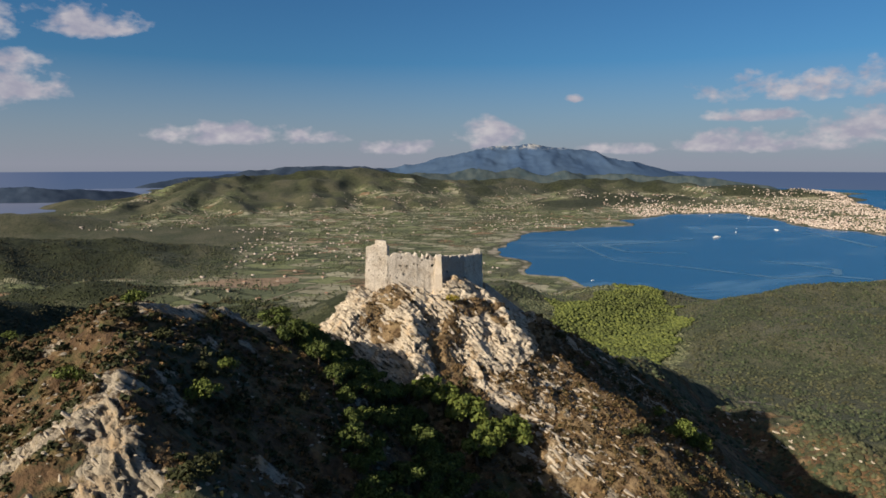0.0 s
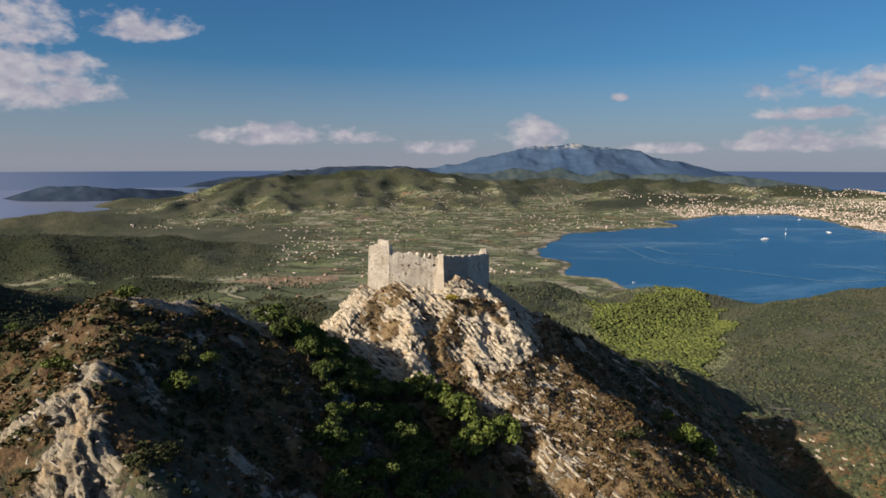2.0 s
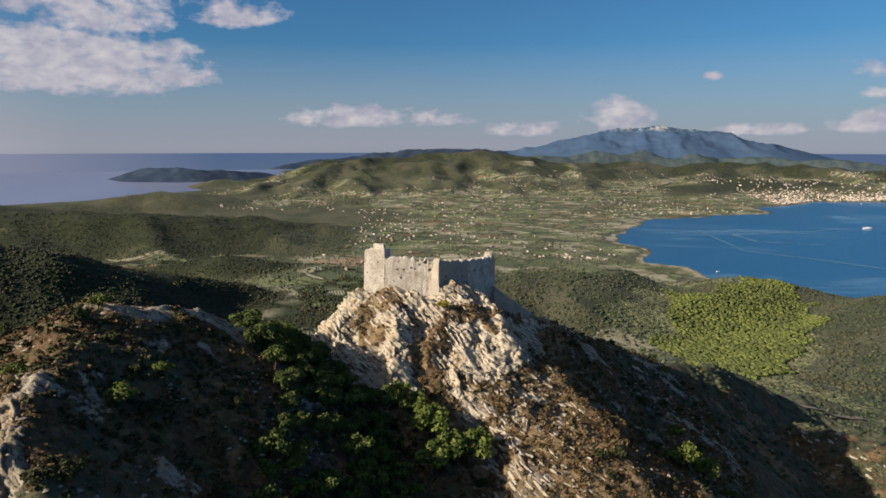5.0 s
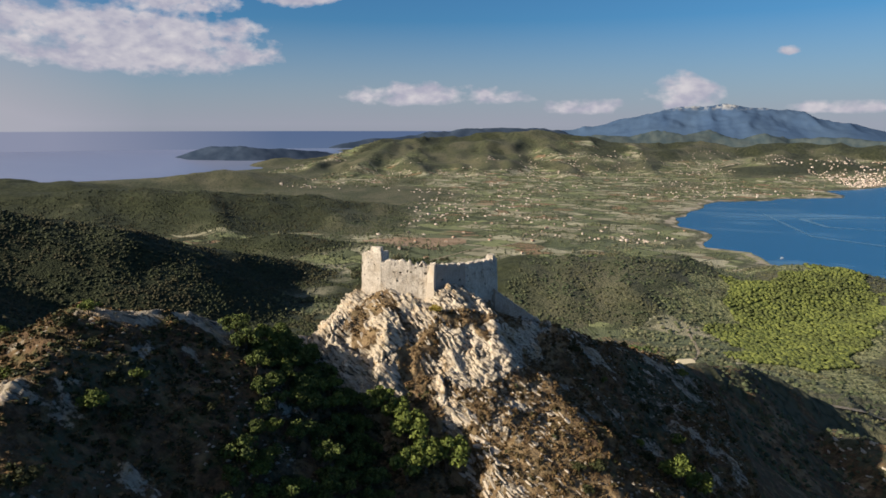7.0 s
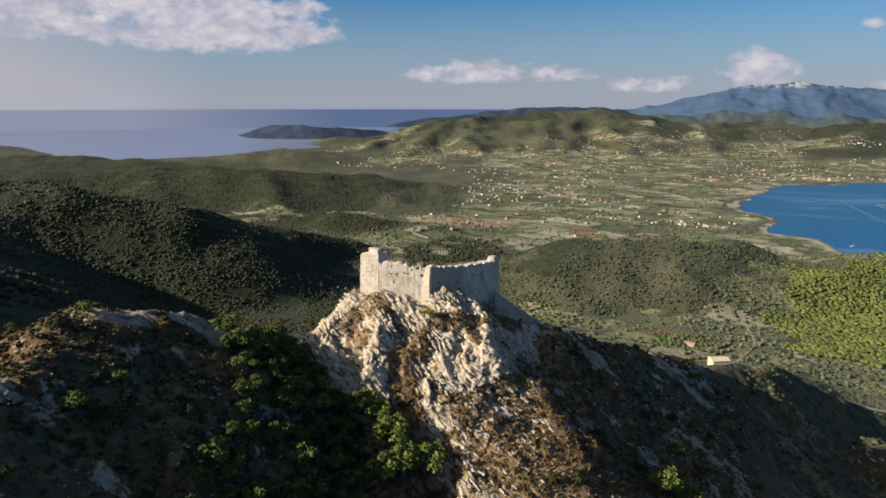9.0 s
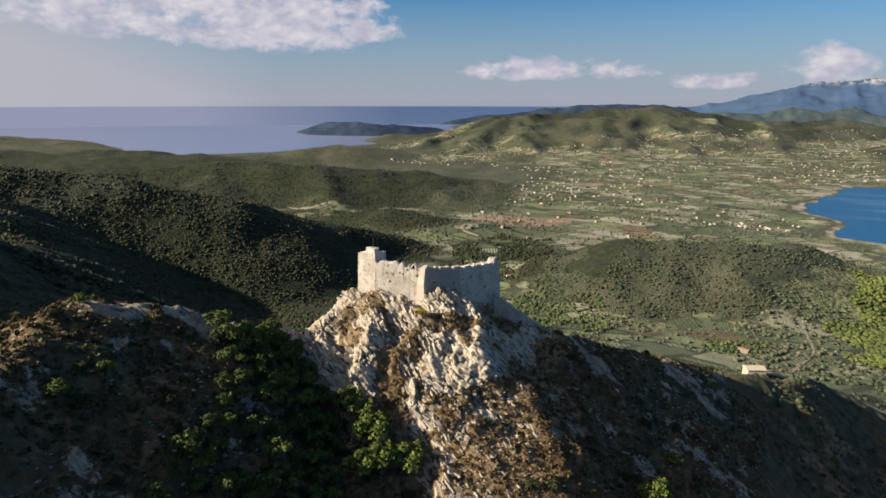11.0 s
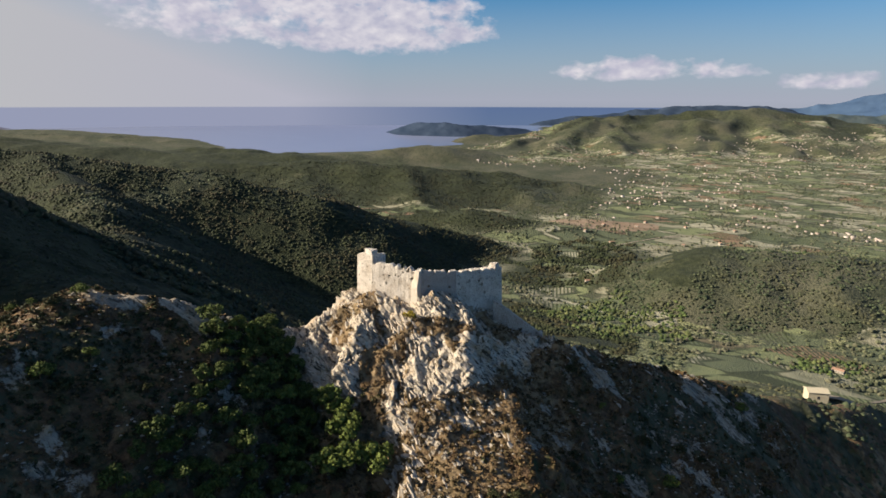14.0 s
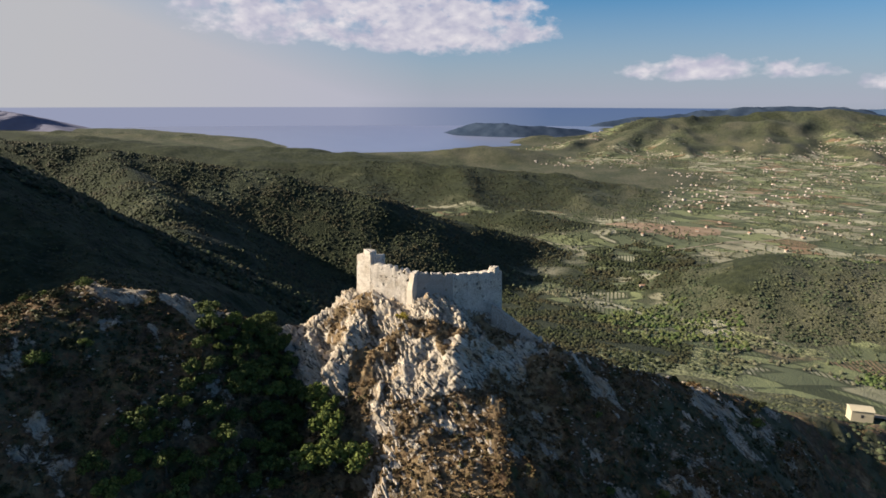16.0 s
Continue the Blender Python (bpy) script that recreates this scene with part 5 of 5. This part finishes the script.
# woods and maquis on the slopes round about
for nm, n, most, az0, az1, r0, r1, lo, hi in (("hill_scrub", 44000, 26000, -82, 42, 190, 640, 0.5, 1.4), ("ridge_scrub", 14000, 7000, 22, 48, 200, 420, 0.5, 1.5), ("spur_woods", 80000, 42000, -80, -14, 480, 1800, 1.7, 3.9), ("hill_woods", 90000, 40000, -72, 42, 900, 3200, 1.7, 4.2)):
    x, y = polar_points(n, az0, az1, r0, r1, 0.9)
    z, c_rock, c_heath, c_field, c_pine, c_wood, c_grass = land(x, y, False)
    m = ((c_grass < 0.4) | (rs.uniform(size=n) < 0.6)) & (in_near(x, y, -1) < 0) & (c_field < 0.45) & (c_pine < 0.35) & (z > 6) & (c_rock < 0.42) & (fbm(x / 60, y / 60, 3, 55) > -0.6)
    if nm == "spur_woods":
        m &= c_wood > 0.5
    if nm == "hill_woods":
        m &= (c_wood < 0.5) | (np.hypot(x, y) > 1750)
    x, y, z, dark = x[m][:most], y[m][:most], z[m][:most], c_wood[m][:most] > 0.5
    for sel, name_w, mat_w, label in ((dark, "oak_wood", SHADED_OAKWOOD, "dark evergreen oak wood over the steep spurs, shade in its leaf colour"), (~dark, nm, WOODS, "dense dark green maquis and oak woods on the hills")):
        if sel.sum() > 50:
            scatter(name_w, [c for c, _ in simple], [f for _, f in simple], x[sel], y[sel], z[sel] - 0.3, rs.uniform(lo, hi, sel.sum()), rs.uniform(0.6, 1.1, sel.sum()), mat_w, label, "woods", smooth=True)
# pines above the bay
x, y = polar_points(26000, 2, 32, 1150, 2150)
z, c_pine = (land(x, y, False)[i] for i in (0, 4))
m = (c_pine > 0.5) & (z > 4)
x, y, z = x[m][:7000], y[m][:7000], z[m][:7000]
scatter("pine_wood", [c for c, _ in knots], [f for _, f in knots], x, y, z + 1.5, rs.uniform(2.6, 5.4, len(x)), rs.uniform(0.7, 1.0, len(x)), PINES, "bright green stone pine wood above the bay", "pine wood", smooth=True)
# green gardens and copses round the farms
GARDEN = mat_leaves("garden_crowns", (0.022, 0.042, 0.014), (0.088, 0.122, 0.038), (0.115, 0.130, 0.050), 0.02)
x, y = rs.uniform((-460, 960), (120, 1700), (9000, 2)).T
copse = [[(-430, 1060), (-340, 1340), (-190, 1260), (-120, 1060), (-250, 980)], [(-110, 1560), (-60, 1660), (-10, 1640), (-30, 1540)], [(-20, 1060), (20, 1160), (110, 1180), (90, 1060)]]
m = np.logical_or.reduce([inside(x, y, c) for c in copse]) & (fbm(x / 40, y / 40, 3, 58) > -0.05)
x, y = x[m][:1700], y[m][:1700]
scatter("garden_trees", [c for c, _ in simple], [f for _, f in simple], x, y, land(x, y, False)[0], rs.uniform(1.8, 4.8, len(x)), rs.uniform(0.8, 1.2, len(x)), GARDEN, "fresh green garden trees round the farms", "trees", smooth=True)
# dark copses in the valley's bends
x, y = rs.uniform((-760, 1300), (-380, 1950), (5000, 2)).T
m = inside(x, y, [(-720, 1700), (-640, 1900), (-480, 1910), (-430, 1720), (-500, 1520), (-400, 1350), (-560, 1330)]) & (fbm(x / 50, y / 50, 3, 59) > -0.1)
x, y = x[m][:1500], y[m][:1500]
scatter("copse", [c for c, _ in simple], [f for _, f in simple], x, y, land(x, y, False)[0], rs.uniform(2.6, 5.6, len(x)), rs.uniform(0.8, 1.2, len(x)), SHADED_OAKWOOD, "dark copses along the valley's stream", "trees", smooth=True)
# trees and hedges of the plain
x, y = polar_points(70000, -56, 40, 1000, 7500, 0.8)
z, c_field, c_pine = (land(x, y, False)[i] for i in (0, 3, 4))
m = (c_field > 0.3) & (c_pine < 0.3) & (z > 3) & ((fbm(x / 140, y / 140, 4, 66) > 0.14) | (rs.uniform(size=len(x)) < 0.12))
x, y, z = x[m][:28000], y[m][:28000], z[m][:28000]
d_h = np.hypot(x - HUB[0], y - HUB[1])
scatter("valley_trees", [c for c, _ in simple], [f for _, f in simple], x, y, z, rs.uniform(2.4, 5.0, len(x)) * (1 + 0.6 * sstep(2500, 6000, d_h)), rs.uniform(0.8, 1.2, len(x)), GROVE, "olive groves, hedges and copses of the valley", "trees")

# ---- loose stone: slabs that can be told apart, then rubble ----
RUBBLE = mat_stone("weathered_rubble", (0.17, 0.15, 0.12), (0.36, 0.33, 0.275), (0.22, 0.175, 0.12), 1.0, 0.8)
SLABROCK = mat_stone("bedded_limestone", (0.26, 0.225, 0.18), (0.52, 0.47, 0.40), (0.36, 0.27, 0.17), 1.0, 0.8)
hill_ob = bpy.data.objects["hillside"]
slab_meshes = []
for k in range(6):
    rnd = random.Random(30 + k)
    pts = [(u * rnd.uniform(0.75, 1.1), v * rnd.uniform(0.6, 1.1), w * rnd.uniform(0.6, 1.1)) for u in (-1.0, -0.35, 0.4, 1.0) for v in (-0.34, 0.34) for w in (-0.2, 0.17)]
    bm = lump(pts, 0.06, k)
    me = bpy.data.meshes.new("stone")
    bm.to_mesh(me)
    bm.free()
    me.materials.append(SLABROCK)
    slab_meshes.append(me)
dip, across = Vector((0.8, -0.36, -0.45)).normalized(), Vector((0.506, 0.05, 0.86)).normalized()
side_v = across.cross(dip).normalized()
beds = Matrix((dip, side_v, dip.cross(side_v))).transposed()


def lay_slabs(lines, spread, n, lo, hi, owner=None):
    pts, left = [], n
    length = [math.dist(a[:2], b[:2]) for a, b in zip(lines, lines[1:])]
    for _ in range(n):
        a, b = random.choices(list(zip(lines, lines[1:])), length)[0]
        t = random.random()
        pts.append((a[0] + t * (b[0] - a[0]) + random.gauss(0, spread), a[1] + t * (b[1] - a[1]) + random.gauss(0, spread)))
    zs = height_at([p[0] for p in pts], [p[1] for p in pts])
    for (x, y), z in zip(pts, zs):
        ob = new("stone", random.choice(slab_meshes))
        s = random.uniform(lo, hi)
        turn = Euler([radians(random.gauss(0, 13)) for _ in range(3)]).to_matrix()
        ob.matrix_world = Matrix.Translation((x, y, z - 0.12 * s)) @ (turn @ beds).to_4x4() @ Matrix.Diagonal((s * random.uniform(0.8, 1.3), s * random.uniform(0.7, 1.2), s, 1))
        ob.parent = owner or hill_ob


random.seed(11)
lay_slabs([(12, 120), (17, 115), (25, 106)], 2.2, 95, 0.6, 1.4)
lay_slabs([(10, 126), (20, 130), (30, 128)], 4.0, 90, 0.5, 1.25)
lay_slabs([(22, 118), (30, 112), (36, 104)], 4.0, 60, 0.4, 1.0)
lay_slabs([(24, 166), (38, 190), (58, 224)], 4.5, 50, 0.5, 1.4)
lay_slabs([(116, 264), (140, 222), (160, 190)], 6.0, 60, 0.6, 1.7)
lay_slabs([(-40, 66), (-34, 56), (-27, 48)], 4.0, 50, 0.3, 0.7)
lay_slabs([(0.6, 142.6), (3.6, 145.4), (6.6, 149.0)], 0.9, 90, 0.25, 0.75, bpy.data.objects["crag"])
lay_slabs([(-12, 137), (-4, 135), (6, 138)], 3.0, 120, 0.4, 1.2, bpy.data.objects["crag"])
x, y = rs.uniform(NEAR[0] + 3, NEAR[1] - 3, 16000), rs.uniform(NEAR[2] + 3, NEAR[3] - 3, 16000)
z, c_rock = land(x, y)[:2]
m = (near_line(x, y, SUMMIT) > 5) & (fbm(x / 14, y / 14, 3, 17) > 0.0)
x, y, z = x[m][:5600], y[m][:5600], z[m][:5600]
stones = [(co * (1, 0.7, 0.6), f) for co, f in simple]
scatter("rubble", [c for c, _ in stones], [f for _, f in stones], x, y, z - 0.05, rs.uniform(0.15, 0.62, len(x)), rs.uniform(0.5, 1.0, len(x)), RUBBLE, "pale loose stones strewn over the slopes", "rubble")

# ---- houses ----
PLASTER = Nodes("house_plaster", 0.9, 0.2)
PLASTER = PLASTER.done(PLASTER.mix(PLASTER.random(), (0.24, 0.21, 0.17), (0.46, 0.42, 0.37)))
TOWNWALL = Nodes("town_plaster", 0.9, 0.2)
TOWNWALL = TOWNWALL.done(TOWNWALL.mix(TOWNWALL.island(), (0.25, 0.20, 0.17), (0.52, 0.46, 0.42)))
TILES = mat_plain("roof_tiles", (0.25, 0.145, 0.10), (0.36, 0.23, 0.165), 2.0)
WINDOW = mat_plain("window_dark", (0.03, 0.03, 0.035), (0.06, 0.06, 0.07), 2.0, 0.3, 0.5)


def gable_house(name, long, deep, tall, label, group, roof_rise=0.28, windows=3, wall=None, tiles=None):
    root = tagged(new(name), label, "house", group)
    bm = bmesh.new()
    bmesh.ops.create_cube(bm, size=1.0, matrix=Matrix.Translation((0, 0, tall / 2 - 1)) @ Matrix.Diagonal((long, deep, tall + 2, 1)))
    part("wall", bm, wall or PLASTER, root)
    bm = bmesh.new()
    ov = 0.4
    h = deep * roof_rise
    pts = [(sx * (long / 2 + ov), sy * (deep / 2 + ov), tall - 0.1) for sx in (-1, 1) for sy in (-1, 1)] + [(sx * (long / 2 + ov), 0, tall + h) for sx in (-1, 1)]
    for q in pts:
        bm.verts.new(q)
    bmesh.ops.convex_hull(bm, input=bm.verts)
    part("roof", bm, tiles or TILES, root)
    for k in range(windows):
        for sy in (-1, 1):
            bm = bmesh.new()
            bmesh.ops.create_cube(bm, size=1.0, matrix=Matrix.Translation(((k - (windows - 1) / 2) * long / windows, sy * deep / 2, tall * 0.55)) @ Matrix.Diagonal((1.1, 0.12, 1.4, 1)))
            part("window", bm, WINDOW, root)
    return root


def set_down(ob, x, y, turn, sink=0.0):
    z = float(land(np.array([x]), np.array([y]), False)[0][0]) - sink
    wx3, wy3, wz3, s = (float(v) for v in warp(x, y, z))
    ob.matrix_basis = pose(wx3, wy3, wz3, 0, 0, turn) @ Matrix.Scale(s, 4)
    return ob


HUTSTONE = mat_stone("hut_stone", (0.36, 0.32, 0.23), (0.58, 0.53, 0.40), (0.44, 0.38, 0.27), 1.0, 0.6)
hut = gable_house("hut", 8.5, 6.0, 5.6, "small pale stone hut with a low pitched roof on the ridge", "", 0.16, 1, HUTSTONE, HUTSTONE)
hut.location = (74, 346, float(height_at(74, 346)[0]) - 0.2)
hut.rotation_euler.z = radians(25)
hut["category"] = "hut"
kinds_h = [gable_house("house", 11, 8, 5, "white country house with a tiled roof in the valley", "country houses"),
           gable_house("house", 16, 8, 5, "long cream farmhouse with a tiled roof", "country houses", 0.22, 4),
           gable_house("house", 9, 8, 6.5, "tall pale villa with a tiled roof", "country houses", 0.2, 2)]
x, y = polar_points(16000, -58, 34, 1700, 8000, 0.9)
z, c_field, c_pine = (land(x, y, False)[i] for i in (0, 3, 4))
dense = fbm(x / 420, y / 420, 3, 72) + 0.35 * sstep(2500, 4500, np.hypot(x, y))
m = (c_field > 0.4) & (z > 4) & (z < 120) & (dense > 0.02) & (c_pine < 0.2)
x, y = x[m], y[m]
chosen = []
for a, b in zip(x, y):
    if len(chosen) >= 120:
        break
    if all((a - c) ** 2 + (b - d) ** 2 > 75 ** 2 for c, d in chosen):
        chosen.append((a, b))
for i, (a, b) in enumerate(chosen):
    set_down(copy_thing(kinds_h[i % 3], pose(0, 0, 0)), a, b, rs.uniform(0, 360))
# a farm below the ridge and two by the stream
set_down(copy_thing(kinds_h[1], pose(0, 0, 0)), 73, 1100, -15)
set_down(copy_thing(kinds_h[0], pose(0, 0, 0)), -424, 1364, 40)
set_down(copy_thing(kinds_h[0], pose(0, 0, 0)), 65, 900, 30)
for k in kinds_h:
    for o in (*k.children_recursive, k):
        bpy.data.objects.remove(o)


def boxes(name, x, y, z, long, deep, tall, material, label, category):
    """Plain far buildings with ridged roofs, joined."""
    co = np.array([(-.5, -.5, -.3), (.5, -.5, -.3), (.5, .5, -.3), (-.5, .5, -.3), (-.5, -.5, 1), (.5, -.5, 1), (.5, .5, 1), (-.5, .5, 1), (-.5, 0, 1.22), (.5, 0, 1.22)])
    f = np.array([(0, 1, 5), (0, 5, 4), (1, 2, 6), (1, 6, 5), (2, 3, 7), (2, 7, 6), (3, 0, 4), (3, 4, 7), (4, 5, 9), (4, 9, 8), (6, 7, 8), (6, 8, 9), (5, 6, 9), (7, 4, 8)])
    wx3, wy3, wz3, s = warp(x, y, z)
    a = rs.uniform(0, np.pi, len(x))
    ca, sa = np.cos(a)[:, None], np.sin(a)[:, None]
    lx, ly, lz = co[None, :, 0] * (long * s)[:, None], co[None, :, 1] * (deep * s)[:, None], co[None, :, 2] * (tall * s)[:, None]
    pts = np.stack([wx3[:, None] + lx * ca - ly * sa, wy3[:, None] + lx * sa + ly * ca, wz3[:, None] + lz], -1).reshape(-1, 3)
    tri = (f[None] + (np.arange(len(x)) * len(co))[:, None, None]).reshape(-1, 3)
    return tagged(sheet(name, pts, tri, material, smooth=False), label, category, kind="stuff")


# the harbour town round the far shore of the bay
x, y = rs.uniform(1300, 4600, 34000), rs.uniform(3500, 8000, 34000)
z = land(x, y, False)[0]
sd = shore(x, y)
m = (sd > 15) & (z > 2) & (rs.uniform(size=len(x)) < 0.85 * np.exp(-sd / 330.0) * (0.35 + 0.9 * (fbm(x / 260, y / 260, 3, 33) > -0.15))) & (x + 0.2 * y > 2600)
x, y, z = x[m][:7500], y[m][:7500], z[m][:7500]
boxes("harbour_town", x, y, z, rs.uniform(8, 20, len(x)), rs.uniform(7, 11, len(x)), rs.uniform(4, 9, len(x)), TOWNWALL, "pale pink and cream harbour town along the bay", "town")
# scattered far houses
x, y = polar_points(30000, -56, 34, 2400, 9500, 1.0)
z, c_field = (land(x, y, False)[i] for i in (0, 3))
dense = fbm(x / 600, y / 600, 3, 72)
m = (z > 4) & (z < 150) & (c_field > 0.2) & (dense + 0.25 * sstep(3200, 4500, np.hypot(x, y)) * sstep(-1500, -500, x) + rs.uniform(-0.9, 0.9, len(x)) > 0.72)
x, y, z = x[m][:1500], y[m][:1500], z[m][:1500]
boxes("far_houses", x, y, z, rs.uniform(6, 15, len(x)), rs.uniform(5, 9, len(x)), rs.uniform(2.6, 5.0, len(x)), TOWNWALL, "scattered white and pink houses of the far villages", "houses")

# ---- boats and wakes on the bay ----
HULL = mat_plain("boat_white", (0.72, 0.73, 0.74), (0.82, 0.82, 0.82), 1.0, 0.4, 0.5)
FOAM = mat_plain("wake_foam", (0.05, 0.13, 0.23), (0.085, 0.17, 0.28), 0.02, 0.4, 0.4)


def boat(name, long, mast, label):
    root = tagged(new(name), label, "boat", "boats on the bay")
    bm = bmesh.new()
    w = long * 0.14
    sect = [(-0.5, 0.8, 0.0), (-0.2, 1.0, 0.0), (0.2, 0.85, 0.02), (0.5, 0.05, 0.06)]
    rows_b = [[bm.verts.new((long * u, sy * w * k * kk, long * (zz + lift))) for sy, kk, zz in ((-1, 0.7, -0.03), (-1, 1, 0.09), (1, 1, 0.09), (1, 0.7, -0.03))] for u, k, lift in sect]
    for r0, r1 in zip(rows_b, rows_b[1:]):
        for i in range(3):
            bm.faces.new((r0[i], r0[i + 1], r1[i + 1], r1[i]))
    bm.faces.new(rows_b[0])
    part("hull", bm, HULL, root)
    bm = bmesh.new()
    bmesh.ops.create_cube(bm, size=1.0, matrix=Matrix.Translation((-0.05 * long, 0, 0.13 * long)) @ Matrix.Diagonal((0.42 * long, w * 1.3, 0.09 * long, 1)))
    part("cabin", bm, HULL, root)
    if mast:
        bm = bmesh.new()
        bmesh.ops.create_cone(bm, cap_ends=True, segments=6, radius1=0.02 * long, radius2=0.01 * long, depth=long * 1.2, matrix=Matrix.Translation((0.1 * long, 0, 0.7 * long)))
        part("mast", bm, HULL, root)
    return root


def afloat(ob, x, y, turn):
    wx3, wy3, wz3, s = (float(v) for v in warp(x, y, 0.4))
    ob.matrix_basis = pose(wx3, wy3, wz3, 0, 0, turn) @ Matrix.Scale(s, 4)


for k, (bx, by, long, mast, turn) in enumerate([(1562, 3686, 46, False, 10), (1795, 3965, 26, True, 60), (2102, 4080, 34, False, 110), (540, 2307, 14, False, 30), (1200, 4750, 18, True, 0), (2350, 5000, 22, True, 0), (2150, 5250, 20, True, 80)]):
    afloat(boat("motor_yacht" if not mast else "sailing_boat", long, mast, "white motor yacht lying on the bay" if not mast else "white sailing boat with a bare mast"), bx, by, turn)


def wake(pts, w0, w1, label):
    bm = bmesh.new()
    last = None
    for i in range(41):
        t = i / 40 * (len(pts) - 1)
        k = min(int(t), len(pts) - 2)
        a, b = Vector((*pts[k], 0)), Vector((*pts[k + 1], 0))
        c, side = a.lerp(b, t - k), (b - a).normalized().cross(Vector((0, 0, 1)))
        w = (w0 + (w1 - w0) * i / 40) * (0.7 + 0.5 * noise.noise((i * 0.5, w0, 0)))
        row_w = [bm.verts.new([float(v) for v in warp(*(c + side * s * w).xy, 0.5)[:3]]) for s in (-1, 1)]
        if last:
            bm.faces.new((last[0], row_w[0], row_w[1], last[1]))
        last = row_w
    return tagged(part("wake", bm, FOAM), label, "wake", kind="structure")


wake([(687, 3459), (745, 2804), (992, 2608), (1248, 2353), (1448, 2414), (1570, 2330)], 8, 20, "long pale boat wake curving across the bay")
wake([(820, 3318), (1159, 3467), (1393, 3603)], 26, 10, "broad pale streak of smooth water on the bay")
wake([(820, 3318), (871, 3082), (1147, 3027)], 22, 8, "pale forked streak of smooth water on the bay")
wake([(2102, 4074), (2236, 3817), (2184, 3248)], 8, 26, "white boat wake before the town")
wake([(1380, 2790), (1493, 2691), (1570, 2546), (1500, 2430)], 10, 24, "pale boat wake near the shore")

# ---- lanes through the valley ----
LANE = mat_plain("pale_lane", (0.19, 0.165, 0.13), (0.27, 0.24, 0.19), 0.3)


def lane(pts, width, label):
    """A pale road laid on the ground along a line of places."""
    bm = bmesh.new()
    line = []
    for a, b in zip(pts, pts[1:]):
        n = max(2, int(math.dist(a, b) / 12))
        line += [(a[0] + (b[0] - a[0]) * i / n, a[1] + (b[1] - a[1]) * i / n) for i in range(n)]
    line = np.array(line + [pts[-1]], float)
    for _ in range(6):
        line[1:-1] = 0.25 * line[:-2] + 0.5 * line[1:-1] + 0.25 * line[2:]
    way = np.gradient(line, axis=0)
    way /= np.linalg.norm(way, axis=1)[:, None]
    edge = [line + np.stack([-way[:, 1], way[:, 0]], 1) * s * width / 2 for s in (-1, 1)]
    tops = np.maximum(*[land(e[:, 0], e[:, 1], False)[0] for e in edge]) + 0.9
    cols = [np.stack(warp(e[:, 0], e[:, 1], tops)[:3], 1) for e in edge]
    vs = [[bm.verts.new(c) for c in col] for col in cols]
    for i in range(len(line) - 1):
        bm.faces.new((vs[0][i], vs[0][i + 1], vs[1][i + 1], vs[1][i]))
    return tagged(part("road", bm, LANE), label, "road", kind="structure")


lane([(-120, 2750), (-260, 2500), (-330, 2250), (-470, 2050), (-560, 1800)], 7, "pale country road winding through the valley")
lane([(-450, 2960), (-200, 2945), (240, 3000)], 8, "straight pale road across the plain")
lane([(70, 352), (110, 362), (160, 372), (230, 420)], 4, "dirt track past the stone hut")
lane([(60, 870), (130, 1000), (180, 1180), (170, 1330)], 5, "farm track between terraces")
lane([(500, 3950), (200, 3700), (-100, 3900), (-700, 4600)], 9, "pale coast road behind the bay")
